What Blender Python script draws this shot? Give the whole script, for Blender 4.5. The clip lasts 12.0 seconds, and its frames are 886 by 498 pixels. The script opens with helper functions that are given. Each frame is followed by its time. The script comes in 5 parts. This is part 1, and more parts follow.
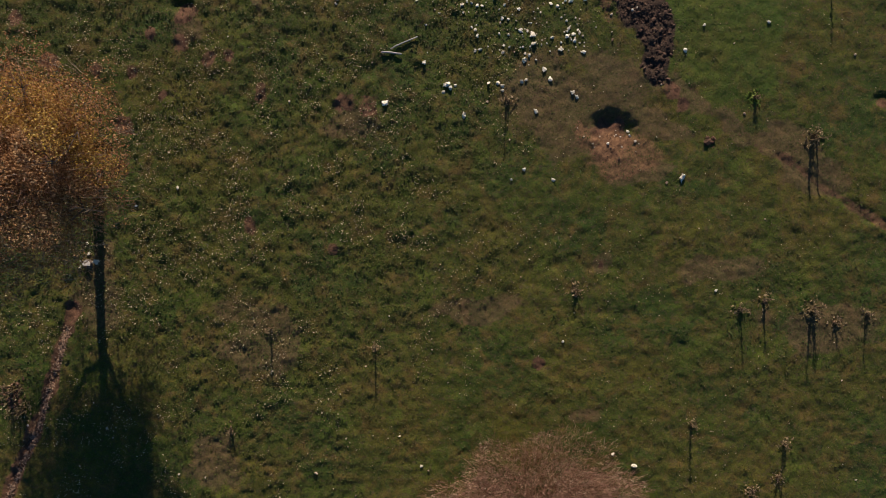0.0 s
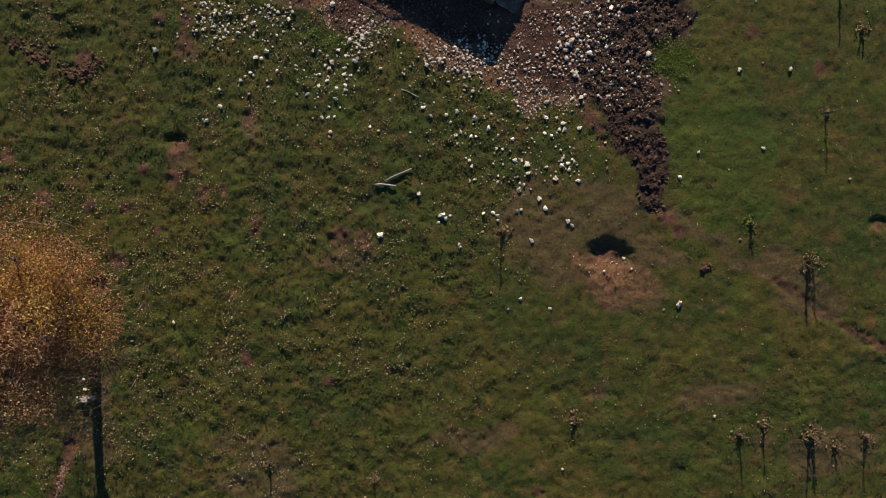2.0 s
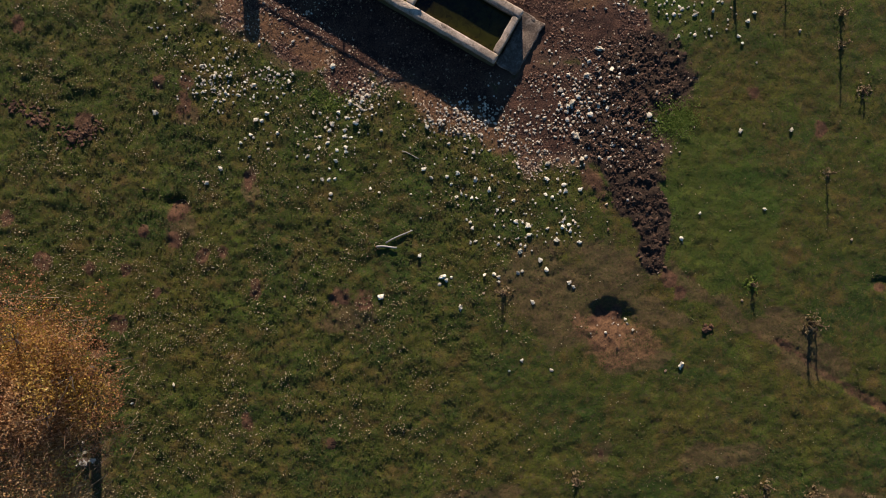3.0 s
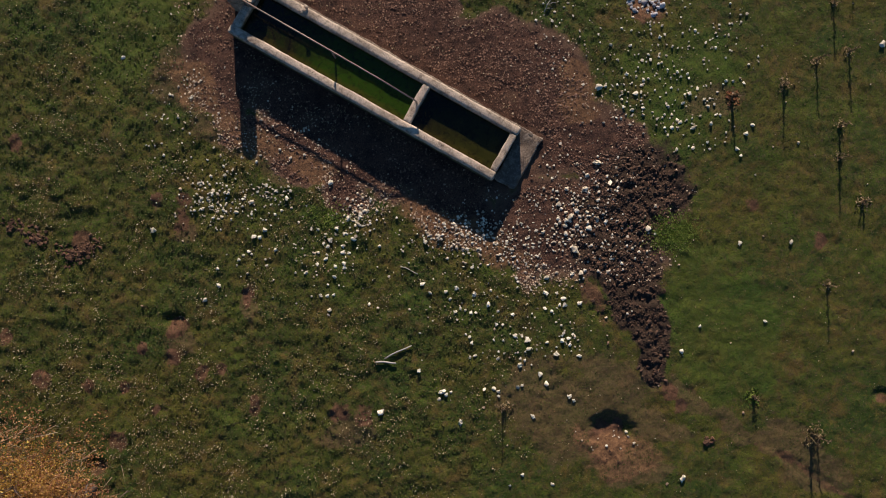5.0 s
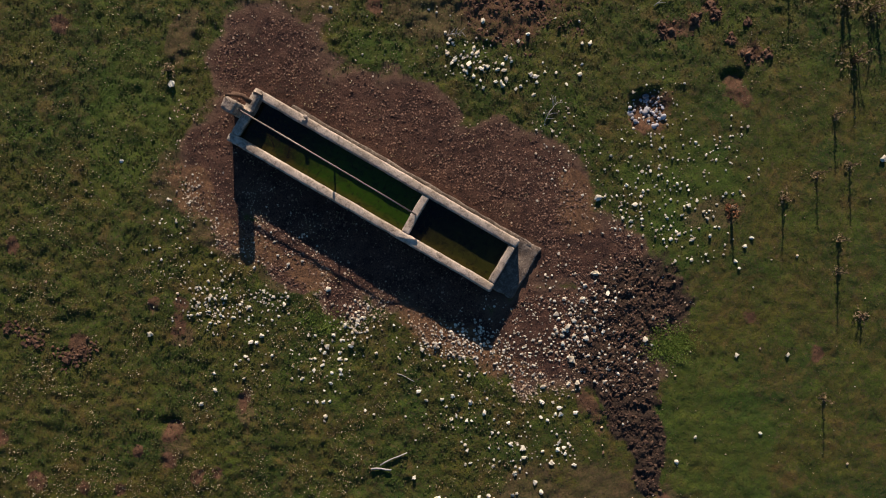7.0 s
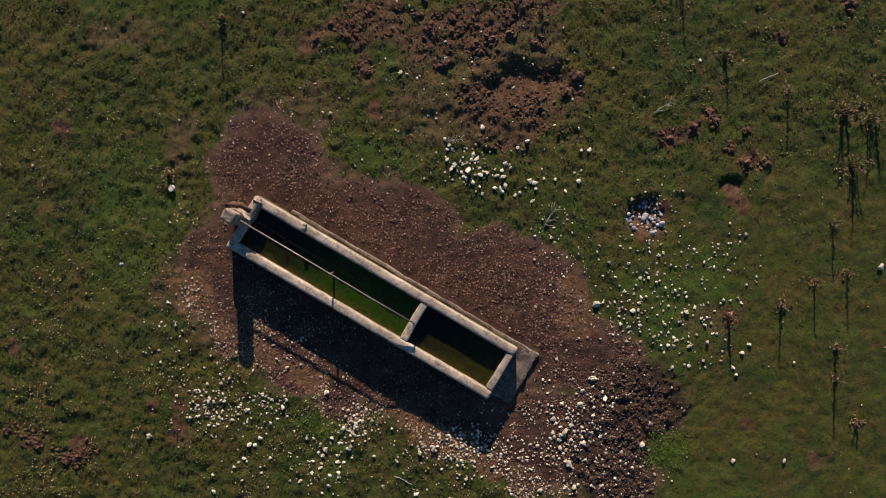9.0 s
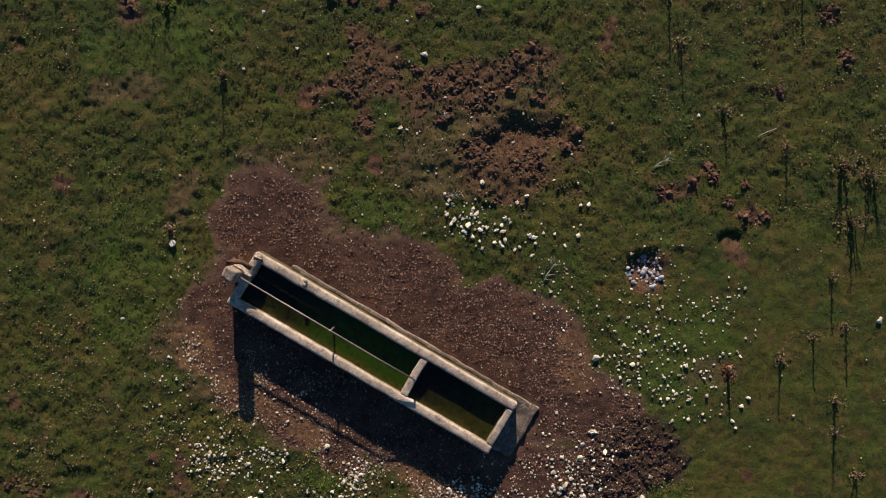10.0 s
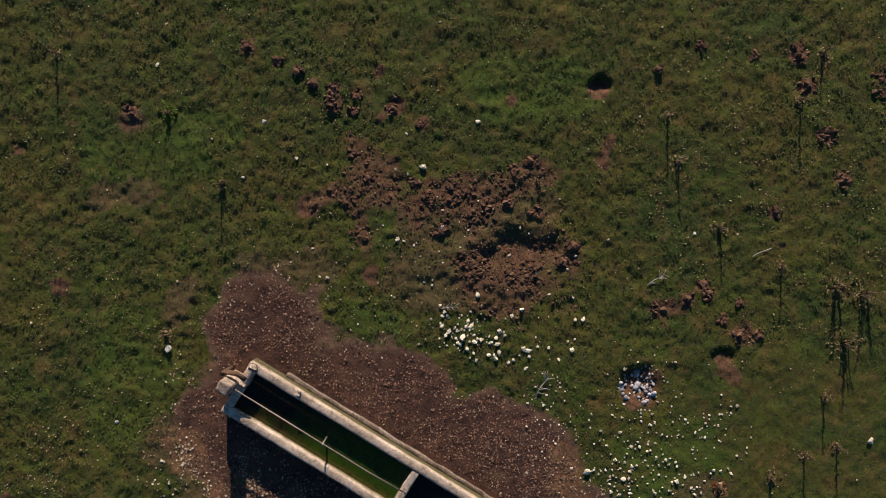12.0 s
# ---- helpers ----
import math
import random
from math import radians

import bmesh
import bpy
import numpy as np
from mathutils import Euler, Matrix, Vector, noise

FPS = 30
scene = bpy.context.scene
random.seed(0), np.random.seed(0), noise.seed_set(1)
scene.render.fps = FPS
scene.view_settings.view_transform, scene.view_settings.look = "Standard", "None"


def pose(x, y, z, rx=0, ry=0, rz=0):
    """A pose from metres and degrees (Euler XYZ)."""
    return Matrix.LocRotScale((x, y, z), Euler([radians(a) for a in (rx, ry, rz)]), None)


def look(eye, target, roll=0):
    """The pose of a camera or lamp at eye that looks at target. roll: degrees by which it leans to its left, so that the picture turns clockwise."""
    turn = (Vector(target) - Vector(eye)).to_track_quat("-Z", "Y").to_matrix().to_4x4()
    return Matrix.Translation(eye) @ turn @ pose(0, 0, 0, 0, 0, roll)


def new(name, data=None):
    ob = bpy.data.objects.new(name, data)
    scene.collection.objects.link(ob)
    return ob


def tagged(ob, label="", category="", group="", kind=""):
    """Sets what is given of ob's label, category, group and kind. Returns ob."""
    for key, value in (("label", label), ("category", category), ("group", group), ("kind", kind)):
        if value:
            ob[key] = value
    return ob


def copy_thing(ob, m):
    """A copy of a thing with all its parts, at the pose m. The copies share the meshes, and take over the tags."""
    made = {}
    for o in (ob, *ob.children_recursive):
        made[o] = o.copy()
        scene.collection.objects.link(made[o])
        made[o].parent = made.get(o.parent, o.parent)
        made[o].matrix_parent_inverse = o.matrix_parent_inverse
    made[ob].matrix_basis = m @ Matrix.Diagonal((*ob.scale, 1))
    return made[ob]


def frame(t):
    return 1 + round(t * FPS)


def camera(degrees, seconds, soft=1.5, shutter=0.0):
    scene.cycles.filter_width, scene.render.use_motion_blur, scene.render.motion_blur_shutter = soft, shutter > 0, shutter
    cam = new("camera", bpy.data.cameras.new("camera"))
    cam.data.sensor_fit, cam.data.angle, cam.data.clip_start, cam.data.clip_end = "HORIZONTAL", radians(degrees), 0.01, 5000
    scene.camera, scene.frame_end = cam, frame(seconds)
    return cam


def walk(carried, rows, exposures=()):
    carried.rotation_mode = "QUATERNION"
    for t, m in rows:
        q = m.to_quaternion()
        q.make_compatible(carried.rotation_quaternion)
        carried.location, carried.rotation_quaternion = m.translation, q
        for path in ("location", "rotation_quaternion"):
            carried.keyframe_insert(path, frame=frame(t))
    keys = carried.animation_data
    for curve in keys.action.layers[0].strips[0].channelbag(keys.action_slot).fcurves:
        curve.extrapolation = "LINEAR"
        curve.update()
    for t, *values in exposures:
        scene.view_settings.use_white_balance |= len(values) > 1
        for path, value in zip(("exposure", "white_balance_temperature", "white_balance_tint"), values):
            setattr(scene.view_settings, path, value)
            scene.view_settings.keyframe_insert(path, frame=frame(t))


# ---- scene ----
cam = camera(65.5, 12.0, soft=1.0)

PATH = [
    (0, (-0.077, -12.522, 23.893), (-0.079, -12.584, 21.894), 3.1),
    (0.5, (-0.062, -11.411, 23.848), (-0.063, -11.469, 21.849), 2.3),
    (1, (-0.045, -10.263, 23.799), (-0.045, -10.321, 21.8), 1.0),
    (1.5, (-0.067, -9.094, 23.74), (-0.064, -9.158, 21.741), -2.0),
    (2, (-0.083, -8.005, 23.705), (-0.08, -8.068, 21.706), -2.4),
    (2.5, (-0.107, -6.98, 23.628), (-0.104, -7.04, 21.629), -2.2),
    (3, (-0.134, -6.024, 23.579), (-0.13, -6.076, 21.58), -4.2),
    (4.8, (-0.021, -2.626, 23.438), (-0.021, -2.666, 21.438), 0.4),
    (5, (-0.036, -2.237, 23.428), (-0.037, -2.278, 21.429), 1.1),
    (5.5, (-0.04, -1.273, 23.373), (-0.04, -1.319, 21.373), -1.2),
    (6, (-0.043, -0.315, 23.347), (-0.042, -0.368, 21.348), -1.5),
    (6.5, (-0.02, 0.668, 23.343), (-0.019, 0.611, 21.344), -1.0),
    (7, (0.017, 1.688, 23.307), (0.018, 1.625, 21.308), -0.4),
    (7.2, (0.042, 2.068, 23.296), (0.043, 2.007, 21.297), -0.1),
    (9, (0.047, 5.319, 23.264), (0.046, 5.249, 21.265), 1.7),
    (9.5, (0.012, 6.204, 23.287), (0.013, 6.136, 21.288), 0.3),
    (10, (0.007, 7.067, 23.283), (0.007, 7.005, 21.284), 0.8),
    (10.5, (0.019, 7.929, 23.283), (0.018, 7.872, 21.283), 1.4),
    (11, (0.042, 8.849, 23.28), (0.04, 8.79, 21.281), 2.5),
    (11.5, (0.089, 9.813, 23.286), (0.084, 9.752, 21.286), 5.7),
    (12, (0.103, 10.787, 23.28), (0.1, 10.73, 21.281), 5.1),
]
walk(cam, [(t, look(eye, target, roll + 180)) for t, eye, target, roll in PATH])

# ---- sky, sun, exposure ----
SUN_HEIGHT = radians(17.0)     # a low winter sun
SUN_TURN = radians(-2.0)       # shadows fall towards -y, a little towards +x
world = bpy.data.worlds.new("sky")
scene.world = world
world.use_nodes = True
sky = world.node_tree.nodes.new("ShaderNodeTexSky")
sky.sky_type, sky.sun_disc = "NISHITA", False
sky.sun_elevation, sky.sun_rotation = SUN_HEIGHT, SUN_TURN
sky.dust_density, sky.ozone_density = 0.2, 7.0
world.node_tree.links.new(sky.outputs[0], world.node_tree.nodes["Background"].inputs[0])
world.node_tree.nodes["Background"].inputs[1].default_value = 0.062
sun_data = bpy.data.lights.new("sun", "SUN")
sun_data.energy, sun_data.angle, sun_data.color = 5.0, radians(0.6), (1.0, 0.835, 0.74)
sun = new("sun", sun_data)
to_sun = Vector((math.sin(SUN_TURN) * math.cos(SUN_HEIGHT), math.cos(SUN_TURN) * math.cos(SUN_HEIGHT), math.sin(SUN_HEIGHT)))
sun.matrix_world = look(to_sun * 60, (0, 0, 0))
scene.view_settings.exposure = 0.41


# ---- noise and layout helpers ----
def lattice(ix, iy, seed):
    h = (ix.astype(np.int64) * 374761393 + iy.astype(np.int64) * 668265263 + seed * 1442695041) & 0xFFFFFFFF
    h = ((h ^ (h >> 13)) * 1274126177) & 0xFFFFFFFF
    h = ((h ^ (h >> 16)) * 2246822519) & 0xFFFFFFFF
    return ((h ^ (h >> 15)) & 0xFFFF) / 65535.0


def value_noise(x, y, seed):
    fx, fy = np.floor(x), np.floor(y)
    u, v = x - fx, y - fy
    u, v = u * u * (3 - 2 * u), v * v * (3 - 2 * v)
    a, b = lattice(fx, fy, seed), lattice(fx + 1, fy, seed)
    c, d = lattice(fx, fy + 1, seed), lattice(fx + 1, fy + 1, seed)
    return (a + (b - a) * u) * (1 - v) + (c + (d - c) * u) * v


def fbm(x, y, size, octaves=4, seed=0):
    """Noise from 0 to 1 whose largest bumps are about size metres wide."""
    total, weight, amp = 0.0, 0.0, 1.0
    for k in range(octaves):
        f = 2.03 ** k / size
        total = total + amp * value_noise(x * f + 31.7 * k, y * f - 17.3 * k, seed + k)
        weight += amp
        amp *= 0.52
    return total / weight


def smooth(lo, hi, v):
    t = np.clip((v - lo) / (hi - lo), 0, 1)
    return t * t * (3 - 2 * t)


def oval(x, y, cx, cy, rx, ry, turn=0.0, uneven=0.0):
    """Distance from an oval's centre, 1 at its uneven edge."""
    c, s = math.cos(radians(turn)), math.sin(radians(turn))
    u, v = (x - cx) * c + (y - cy) * s, -(x - cx) * s + (y - cy) * c
    return np.hypot(u / rx, v / ry) + uneven


def along(x, y, a, b):
    """Distance from the line a-b."""
    dx, dy = b[0] - a[0], b[1] - a[1]
    n = math.hypot(dx, dy)
    t = np.clip(((x - a[0]) * dx + (y - a[1]) * dy) / n ** 2, 0, 1)
    return np.hypot(x - a[0] - t * dx, y - a[1] - t * dy)


# trough: its west corner, its axis and what is given in its own u, v
TROUGH_AT, TROUGH_TURN, TROUGH_LONG, TROUGH_WIDE, RIM = (-7.12, 4.50), -29.6, 10.03, 1.98, 0.66

# trampled bare soil round the trough: centre, radii, turn
BARE = [(-2.3, 2.9, 6.6, 3.5, -29.6), (-5.9, 7.2, 2.3, 2.0, 20), (-7.6, 4.0, 1.25, 1.2, -40), (-7.45, 2.4, 1.15, 0.85, -50), (-6.3, 1.25, 1.3, 0.75, -30), (-4.9, 0.35, 1.1, 0.65, -25), (-1.6, 5.3, 2.6, 1.6, -20),
        (1.6, 3.6, 2.1, 1.8, -10), (3.6, 2.6, 1.6, 2.0, 30), (5.0, 0.6, 2.2, 1.7, -30), (3.4, -2.0, 2.0, 1.8, 0),
        (6.3, -1.2, 2.1, 1.7, -20), (-3.3, -0.9, 0.9, 0.8, 0), (5.9, -2.9, 1.3, 1.2, -30), (0.4, -1.5, 1.9, 1.3, -25)]
# dark poached mud with clods
MUD = [(6.9, -0.9, 1.7, 1.6, -20), (5.7, -2.5, 1.5, 1.3, -40), (6.3, -4.0, 1.1, 1.4, 30), (6.9, -5.3, 0.72, 1.4, 10), (7.0, -6.7, 0.46, 0.9, 5)]
# reddish rough soil, thinly grown
RED = [(2.6, 9.6, 2.1, 1.9, 0), (0.5, 11.8, 2.2, 1.0, 10), (-2.4, 12.4, 0.9, 1.2, 0), (-2.9, 11.0, 0.5, 1.4, 10),
       (5.85, -9.75, 1.0, 0.5, 0), (-3.7, 15.0, 0.6, 0.35, -35), (-2.9, 13.0, 0.35, 0.8, 10), (-1.9, 14.7, 0.3, 0.3, 0), (2.9, 12.6, 1.3, 0.6, 20), (7.0, 5.8, 0.75, 0.65, 0), (7.7, 8.35, 0.8, 0.3, 10), (9.0, 9.0, 0.3, 0.4, 0), (9.95, 6.2, 0.40, 0.35, 0), (10.4, 7.5, 0.5, 0.35, 20),
       (-3.8, 11.8, 0.9, 0.4, 30), (5.2, -4.4, 0.35, 1.1, 35), (-9.0, -2.0, 0.3, 0.25, 0), (-8.9, -1.1, 0.3, 0.3, 0)]
# turned clods lying in the grass
CLODDY = [(2.7, 9.5, 1.2, 0.55, 0), (1.3, 9.7, 0.9, 0.6, 0), (0.7, 11.4, 1.4, 0.5, 8), (-2.9, 11.3, 0.4, 1.0, 10), (-14.3, -2.2, 0.9, 0.5, -10), (-12.7, -3.0, 0.5, 0.3, 0), (-11.9, -2.6, 0.4, 0.25, 0), (-15.0, -18.5, 0.7, 0.5, 0), (14.7, 16.0, 0.4, 0.8, 0)]
# single knots of clods in the grass: place and reach
CLOD_KNOTS_WEST = [(-10.5, 14.35, 0.14), (-10.75, 14.5, 0.12), (-6.76, 16.68, 0.22), (-5.73, 16.22, 0.14), (-5.01, 15.94, 0.15), (-4.49, 15.52, 0.13), (-3.77, 15.34, 0.2),
        (-3.83, 14.75, 0.22), (-3.11, 14.64, 0.16), (-3.04, 15.2, 0.15), (-3.08, 13.19, 0.15), (-2.55, 12.41, 0.16), (-1.8, 14.8, 0.16), (-0.85, 14.32, 0.12),
        (-0.13, 10.65, 0.14), (-1.0, 12.3, 0.15), (-0.5, 11.9, 0.16)]
CLOD_KNOTS_EAST = [(0.19, 12.25, 0.18), (0.5, 12.11, 0.16), (0.94, 12.12, 0.16), (2.18, 11.79, 0.22), (3.2, 11.45, 0.22), (2.36, 12.89, 0.16), (2.94, 13.19, 0.22), (4.4, 10.32, 0.18),
        (4.12, 9.88, 0.18), (1.5, 11.5, 0.16), (11.76, 17.08, 0.3), (12.08, 16.05, 0.25), (12.82, 14.38, 0.24), (13.45, 12.98, 0.28), (11.22, 11.79, 0.2), (10.25, 16.95, 0.14),
        (8.45, 17.27, 0.14), (7.06, 16.4, 0.1), (9.0, -9.35, 0.15), (8.97, 9.27, 0.13), (9.1, 8.9, 0.18), (10.17, 8.65, 0.12), (9.64, 8.08, 0.15), (10.2, 7.6, 0.18),
        (10.88, 7.62, 0.14), (7.54, 8.35, 0.28), (8.4, 8.73, 0.18)]
CLOD_KNOTS = CLOD_KNOTS_WEST + CLOD_KNOTS_EAST
# small scuffs worn through the turf: place and reach
SCUFFS_WEST = [(-8.92, -1.49, 0.3), (-9.78, -0.98, 0.28), (-12.27, -2.48, 0.45), (-9.15, -5.35, 0.42), (-6.71, -4.19, 0.22), (-6.75, -4.5, 0.2), (-1.64, 14.87, 0.3),
        (-0.78, 14.31, 0.26), (-4.56, 11.4, 0.4), (-5.53, 11.64, 0.24), (-2.27, 16.01, 0.25), (-3.6, -8.27, 0.4), (-7.62, -6.8, 0.25), (-2.8, -8.5, 0.35), (-2.31, 9.08, 0.35),
        (-13.8, -7.08, 0.35), (-10.62, 14.04, 0.4), (-6.52, -8.06, 0.3), (-10.3, -6.1, 0.22), (-12.2, -7.3, 0.3), (-11.0, -7.4, 0.25), (-9.3, -6.3, 0.3), (-9.9, -8.2, 0.25),
        (-11.2, -9.2, 0.35), (-8.3, -6.9, 0.3), (-15.0, -5.6, 0.3), (-14.5, 1.0, 0.3), (-12.9, 8.4, 0.35), (-6.8, -12.6, 0.3), (-3.9, -13.4, 0.25)]
SCUFFS_EAST = [(7.7, -7.7, 0.34), (8.05, -8.1, 0.28), (12.8, -2.54, 0.28), (10.5, -1.25, 0.28), (2.21, 15.24, 0.24), (5.4, 13.33, 0.32), (5.5, 13.94, 0.26), (5.38, -13.71, 0.2), (3.3, -17.2, 0.25)]
SCUFFS = SCUFFS_WEST + SCUFFS_EAST
# thin, dry or worn turf
DRY_WEST = [(-3.4, -9.0, 1.2, 0.5, 10), (-9.0, -6.0, 0.7, 0.6, 0), (-8.7, -2.0, 0.5, 0.4, 30), (-6.6, -4.6, 0.3, 0.8, 5), (-11.0, 11.5, 1.3, 0.6, 10), (-5.5, 9.0, 2.0, 0.8, 10),
        (-10.5, 14.2, 0.5, 0.5, 0), (-12.0, -15.0, 0.8, 1.3, 0), (-6.3, -16.5, 1.4, 1.2, 0), (-8.0, -21.0, 1.0, 1.0, 0), (-0.2, 9.2, 2.0, 1.2, 0), (-9.3, 2.6, 1.0, 0.5, -45),
        (-7.6, 1.2, 1.3, 0.5, -35), (-5.6, 0.1, 1.4, 0.45, -25), (-8.6, 8.3, 0.9, 0.5, 60), (-9.2, 3.2, 0.75, 0.85, 20), (-8.2, 1.7, 0.8, 0.4, -40)]
DRY_EAST = [(4.4, -8.2, 2.6, 1.6, 10), (12.2, -9.9, 1.6, 0.7, -40), (6.6, -10.4, 1.2, 0.4, 0), (5.4, -13.7, 0.35, 0.25, 0), (9.3, -13.7, 1.6, 0.5, 0), (13.2, -15.6, 2.0, 0.9, 10),
        (1.2, -15.3, 1.6, 0.5, 5), (5.1, -19.0, 0.7, 0.4, 0), (9.4, 2.1, 1.0, 0.5, 20), (8.4, -7.7, 0.9, 0.35, -40), (9.9, -8.9, 1.0, 0.3, -35), (11.1, -9.5, 0.9, 0.35, -30),
        (7.0, -8.9, 1.2, 0.5, -10), (1.2, 10.9, 2.8, 1.8, 0), (3.4, 3.9, 0.8, 1.0, 0)]
DRY = DRY_WEST + DRY_EAST
# fresher, greener turf
LUSH = [(9.6, -5.6, 1.9, 2.6, 10), (8.2, 2.6, 1.7, 2.0, -10), (4.6, -3.2, 0.8, 0.5, 0), (-9.8, 13.0, 2.4, 1.1, 20), (2.6, 15.6, 2.6, 1.2, 0), (-10.5, 5.2, 1.4, 2.6, 0), (-1.8, 7.6, 1.2, 0.6, -20)]
# hollows with a steep north bank: centre, radii, depth
HOLLOWS = [(5.65, -9.1, 1.0, 0.8, 0.205), (2.75, 9.95, 1.6, 1.05, 0.18), (5.12, 15.8, 0.45, 0.42, 0.30), (9.78, 6.78, 0.58, 0.42, 0.15), (-12.0, -10.15, 0.45, 0.35, 0.2),
           (6.88, 5.62, 0.85, 0.72, 0.25), (-10.7, 14.5, 0.35, 0.2, 0.08), (-9.15, -5.1, 0.5, 0.34, 0.14), 
           (14.9, -7.8, 0.4, 0.3, 0.09), (-14.4, 13.0, 0.35, 0.3, 0.08)]
RUTS = [((11.4, -9.7), (12.9, -10.8)), ((12.9, -10.8), (15.2, -12.1)), ((15.2, -12.1), (19.0, -15.0)),
        ((-13.0, -15.6), (-13.43, -17.2)), ((-13.43, -17.2), (-14.19, -19.85)), ((-14.19, -19.85), (-15.09, -22.0)), ((-15.09, -22.0), (-17.0, -27.0))]

TRACK = [((8.4, -7.6), (9.9, -8.8)), ((9.9, -8.8), (11.4, -9.9))]


def cover(x, y, ovals, seed, soft=0.35, rough=0.7):
    least = np.full_like(x, 9.0)
    wx, wy = x + 0.9 * (fbm(x, y, 1.1, 3, seed + 100) - 0.5), y + 0.9 * (fbm(x, y, 1.1, 3, seed + 200) - 0.5)
    for o in ovals:
        least = np.minimum(least, oval(wx, wy, *o))
    return 1 - smooth(1 - soft, 1 + soft, least + rough * (fbm(x, y, 0.9, 4, seed) - 0.5))


def rut_depth(x, y):
    near = np.full_like(x, 9.0)
    for a, b in RUTS:
        near = np.minimum(near, along(x, y, a, b))
    deep = 1 - smooth(0.12, 0.24, near + 0.22 * (fbm(x, y, 0.6, 3, 61) - 0.5))
    return deep * (0.5 + 0.8 * fbm(x, y, 1.3, 2, 62)) * np.where(x > 0, 0.30, 0.65)


def masks(x, y):
    bare, mud, red, dry = (cover(x, y, BARE, 11), cover(x, y, MUD, 12, 0.5, 0.9), cover(x, y, RED, 13, 0.55, 1.1), cover(x, y, DRY, 14, 0.6, 1.2))
    red = np.where(y > 7.0, 0.56, 0.62) * red
    ragged, least = 0.9 * (fbm(x, y, 0.35, 2, 67) - 0.5), np.full_like(x, 9.0)
    for cx, cy, reach in SCUFFS:
        least = np.minimum(least, np.hypot(x - cx, 0.8 * (y - cy)) / reach)
    red = np.maximum(red, 0.72 * (1 - smooth(0.4, 1.35, least + ragged)))
    dry = np.maximum(dry, 0.9 * np.clip(cover(x, y, BARE, 11, 0.75, 0.9) - bare, 0, 1) * smooth(0.35, 0.6, fbm(x, y, 1.2, 3, 65)))   # worn fringe
    for cx, cy, rx, ry, deep in HOLLOWS:
        red = np.maximum(red, (0.85 if deep > 0.2 else 0.6) * (1 - smooth(0.5, 1.2, oval(x, y, cx, cy - 0.25 * ry, rx * 0.85, ry * 0.95, 0, ragged))))
    near, faint = np.full_like(x, 9.0), np.full_like(x, 9.0)
    for a, b in RUTS:
        near = np.minimum(near, along(x, y, a, b))
    for a, b in TRACK:
        faint = np.minimum(faint, along(x, y, a, b))
    north = y > 7.0
    nx_, ny_, bare_knot = x[north], y[north], np.zeros(north.sum())
    edge = 0.9 * (fbm(nx_, ny_, 0.4, 2, 64) - 0.5)
    for cx, cy, reach in CLOD_KNOTS:
        bare_knot = np.maximum(bare_knot, 0.75 * (1 - smooth(0.7, 1.7, np.hypot(nx_ - cx, ny_ - cy) / reach + edge)))
    red = red.copy()
    red[north] = np.maximum(red[north], bare_knot)
    red = np.maximum(red, 0.42 * (1 - smooth(0.05, 0.40, faint + 0.9 * (fbm(x, y, 0.7, 3, 66) - 0.4))))
    red = np.maximum(red, np.where(x > 0, 0.55, 0.8) * (1 - smooth(0.10, 0.42, near + 0.5 * (fbm(x, y, 0.8, 3, 63) - 0.5))))
    return bare, mud, np.maximum(red, 0.9 * np.clip(rut_depth(x, y), 0, 1)), dry


def calm(x, y):
    """Softer, more even turf towards the east."""
    return (1 - 0.8 * smooth(5.0, 9.0, y)) * (1 - 0.35 * smooth(9.5, 13.5, -y)) * smooth(1.5, 8.0, x + 0.5 * np.maximum(0, -4.0 - y) - 0.15 * np.maximum(0, 12 - np.abs(y - 8)))


def ground_z(x, y):
    x, y = np.asarray(x, float), np.asarray(y, float)
    bare, mud, red, dry = masks(x, y)
    soil = np.clip(bare + red, 0, 1)
    near = 1 - smooth(0.0, 3.0, np.maximum(np.abs(x) - 17.4, np.abs(y + 1.0) - 22.3))
    z = (1 - 0.75 * bare) * (0.11 - 0.03 * calm(x, y)) * (fbm(x, y, 0.55, 3, 2) - 0.5)                       # tussocks
    z = z + (0.088 - 0.05 * bare + 0.03 * mud + 0.02 * red - 0.045 * calm(x, y) * (1 - soil)) * (fbm(x, y, 0.20, 2, 3) - 0.5)  # hoof prints
    z = z + np.maximum(0.6 * mud, 0.6 * red) * 0.065 * (smooth(0.42, 0.66, fbm(x, y, 0.21, 3, 4)) - 0.4)  # clods
    z = z + mud * (0.10 * (np.abs(fbm(x, y, 0.42, 2, 5) - 0.5) * 2 - 0.25) + 0.05 * (fbm(x, y, 0.16, 2, 6) - 0.5))   # hoof-pocked ridges
    uneven = 0.6 * (fbm(x, y, 0.8, 2, 21) - 0.5) + 0.25 * (fbm(x, y, 0.16, 3, 22) - 0.5)
    for cx, cy, rx, ry, deep in HOLLOWS:
        d = oval(x, y + 0.10 * rx * ((x - cx) / rx) ** 2, cx, cy, rx, ry, 0, uneven)
        z = z - deep * (1 - smooth(0.50, 1.08, d)) * (0.2 + 0.8 * smooth(-0.9, 0.7, (y - cy) / ry))
    z = z - 0.13 * rut_depth(x, y)
    return z * near + 0.10 * (fbm(x, y, 5.0, 2, 1) - 0.5) * (1 - smooth(15, 40, np.hypot(x, y) - 18))


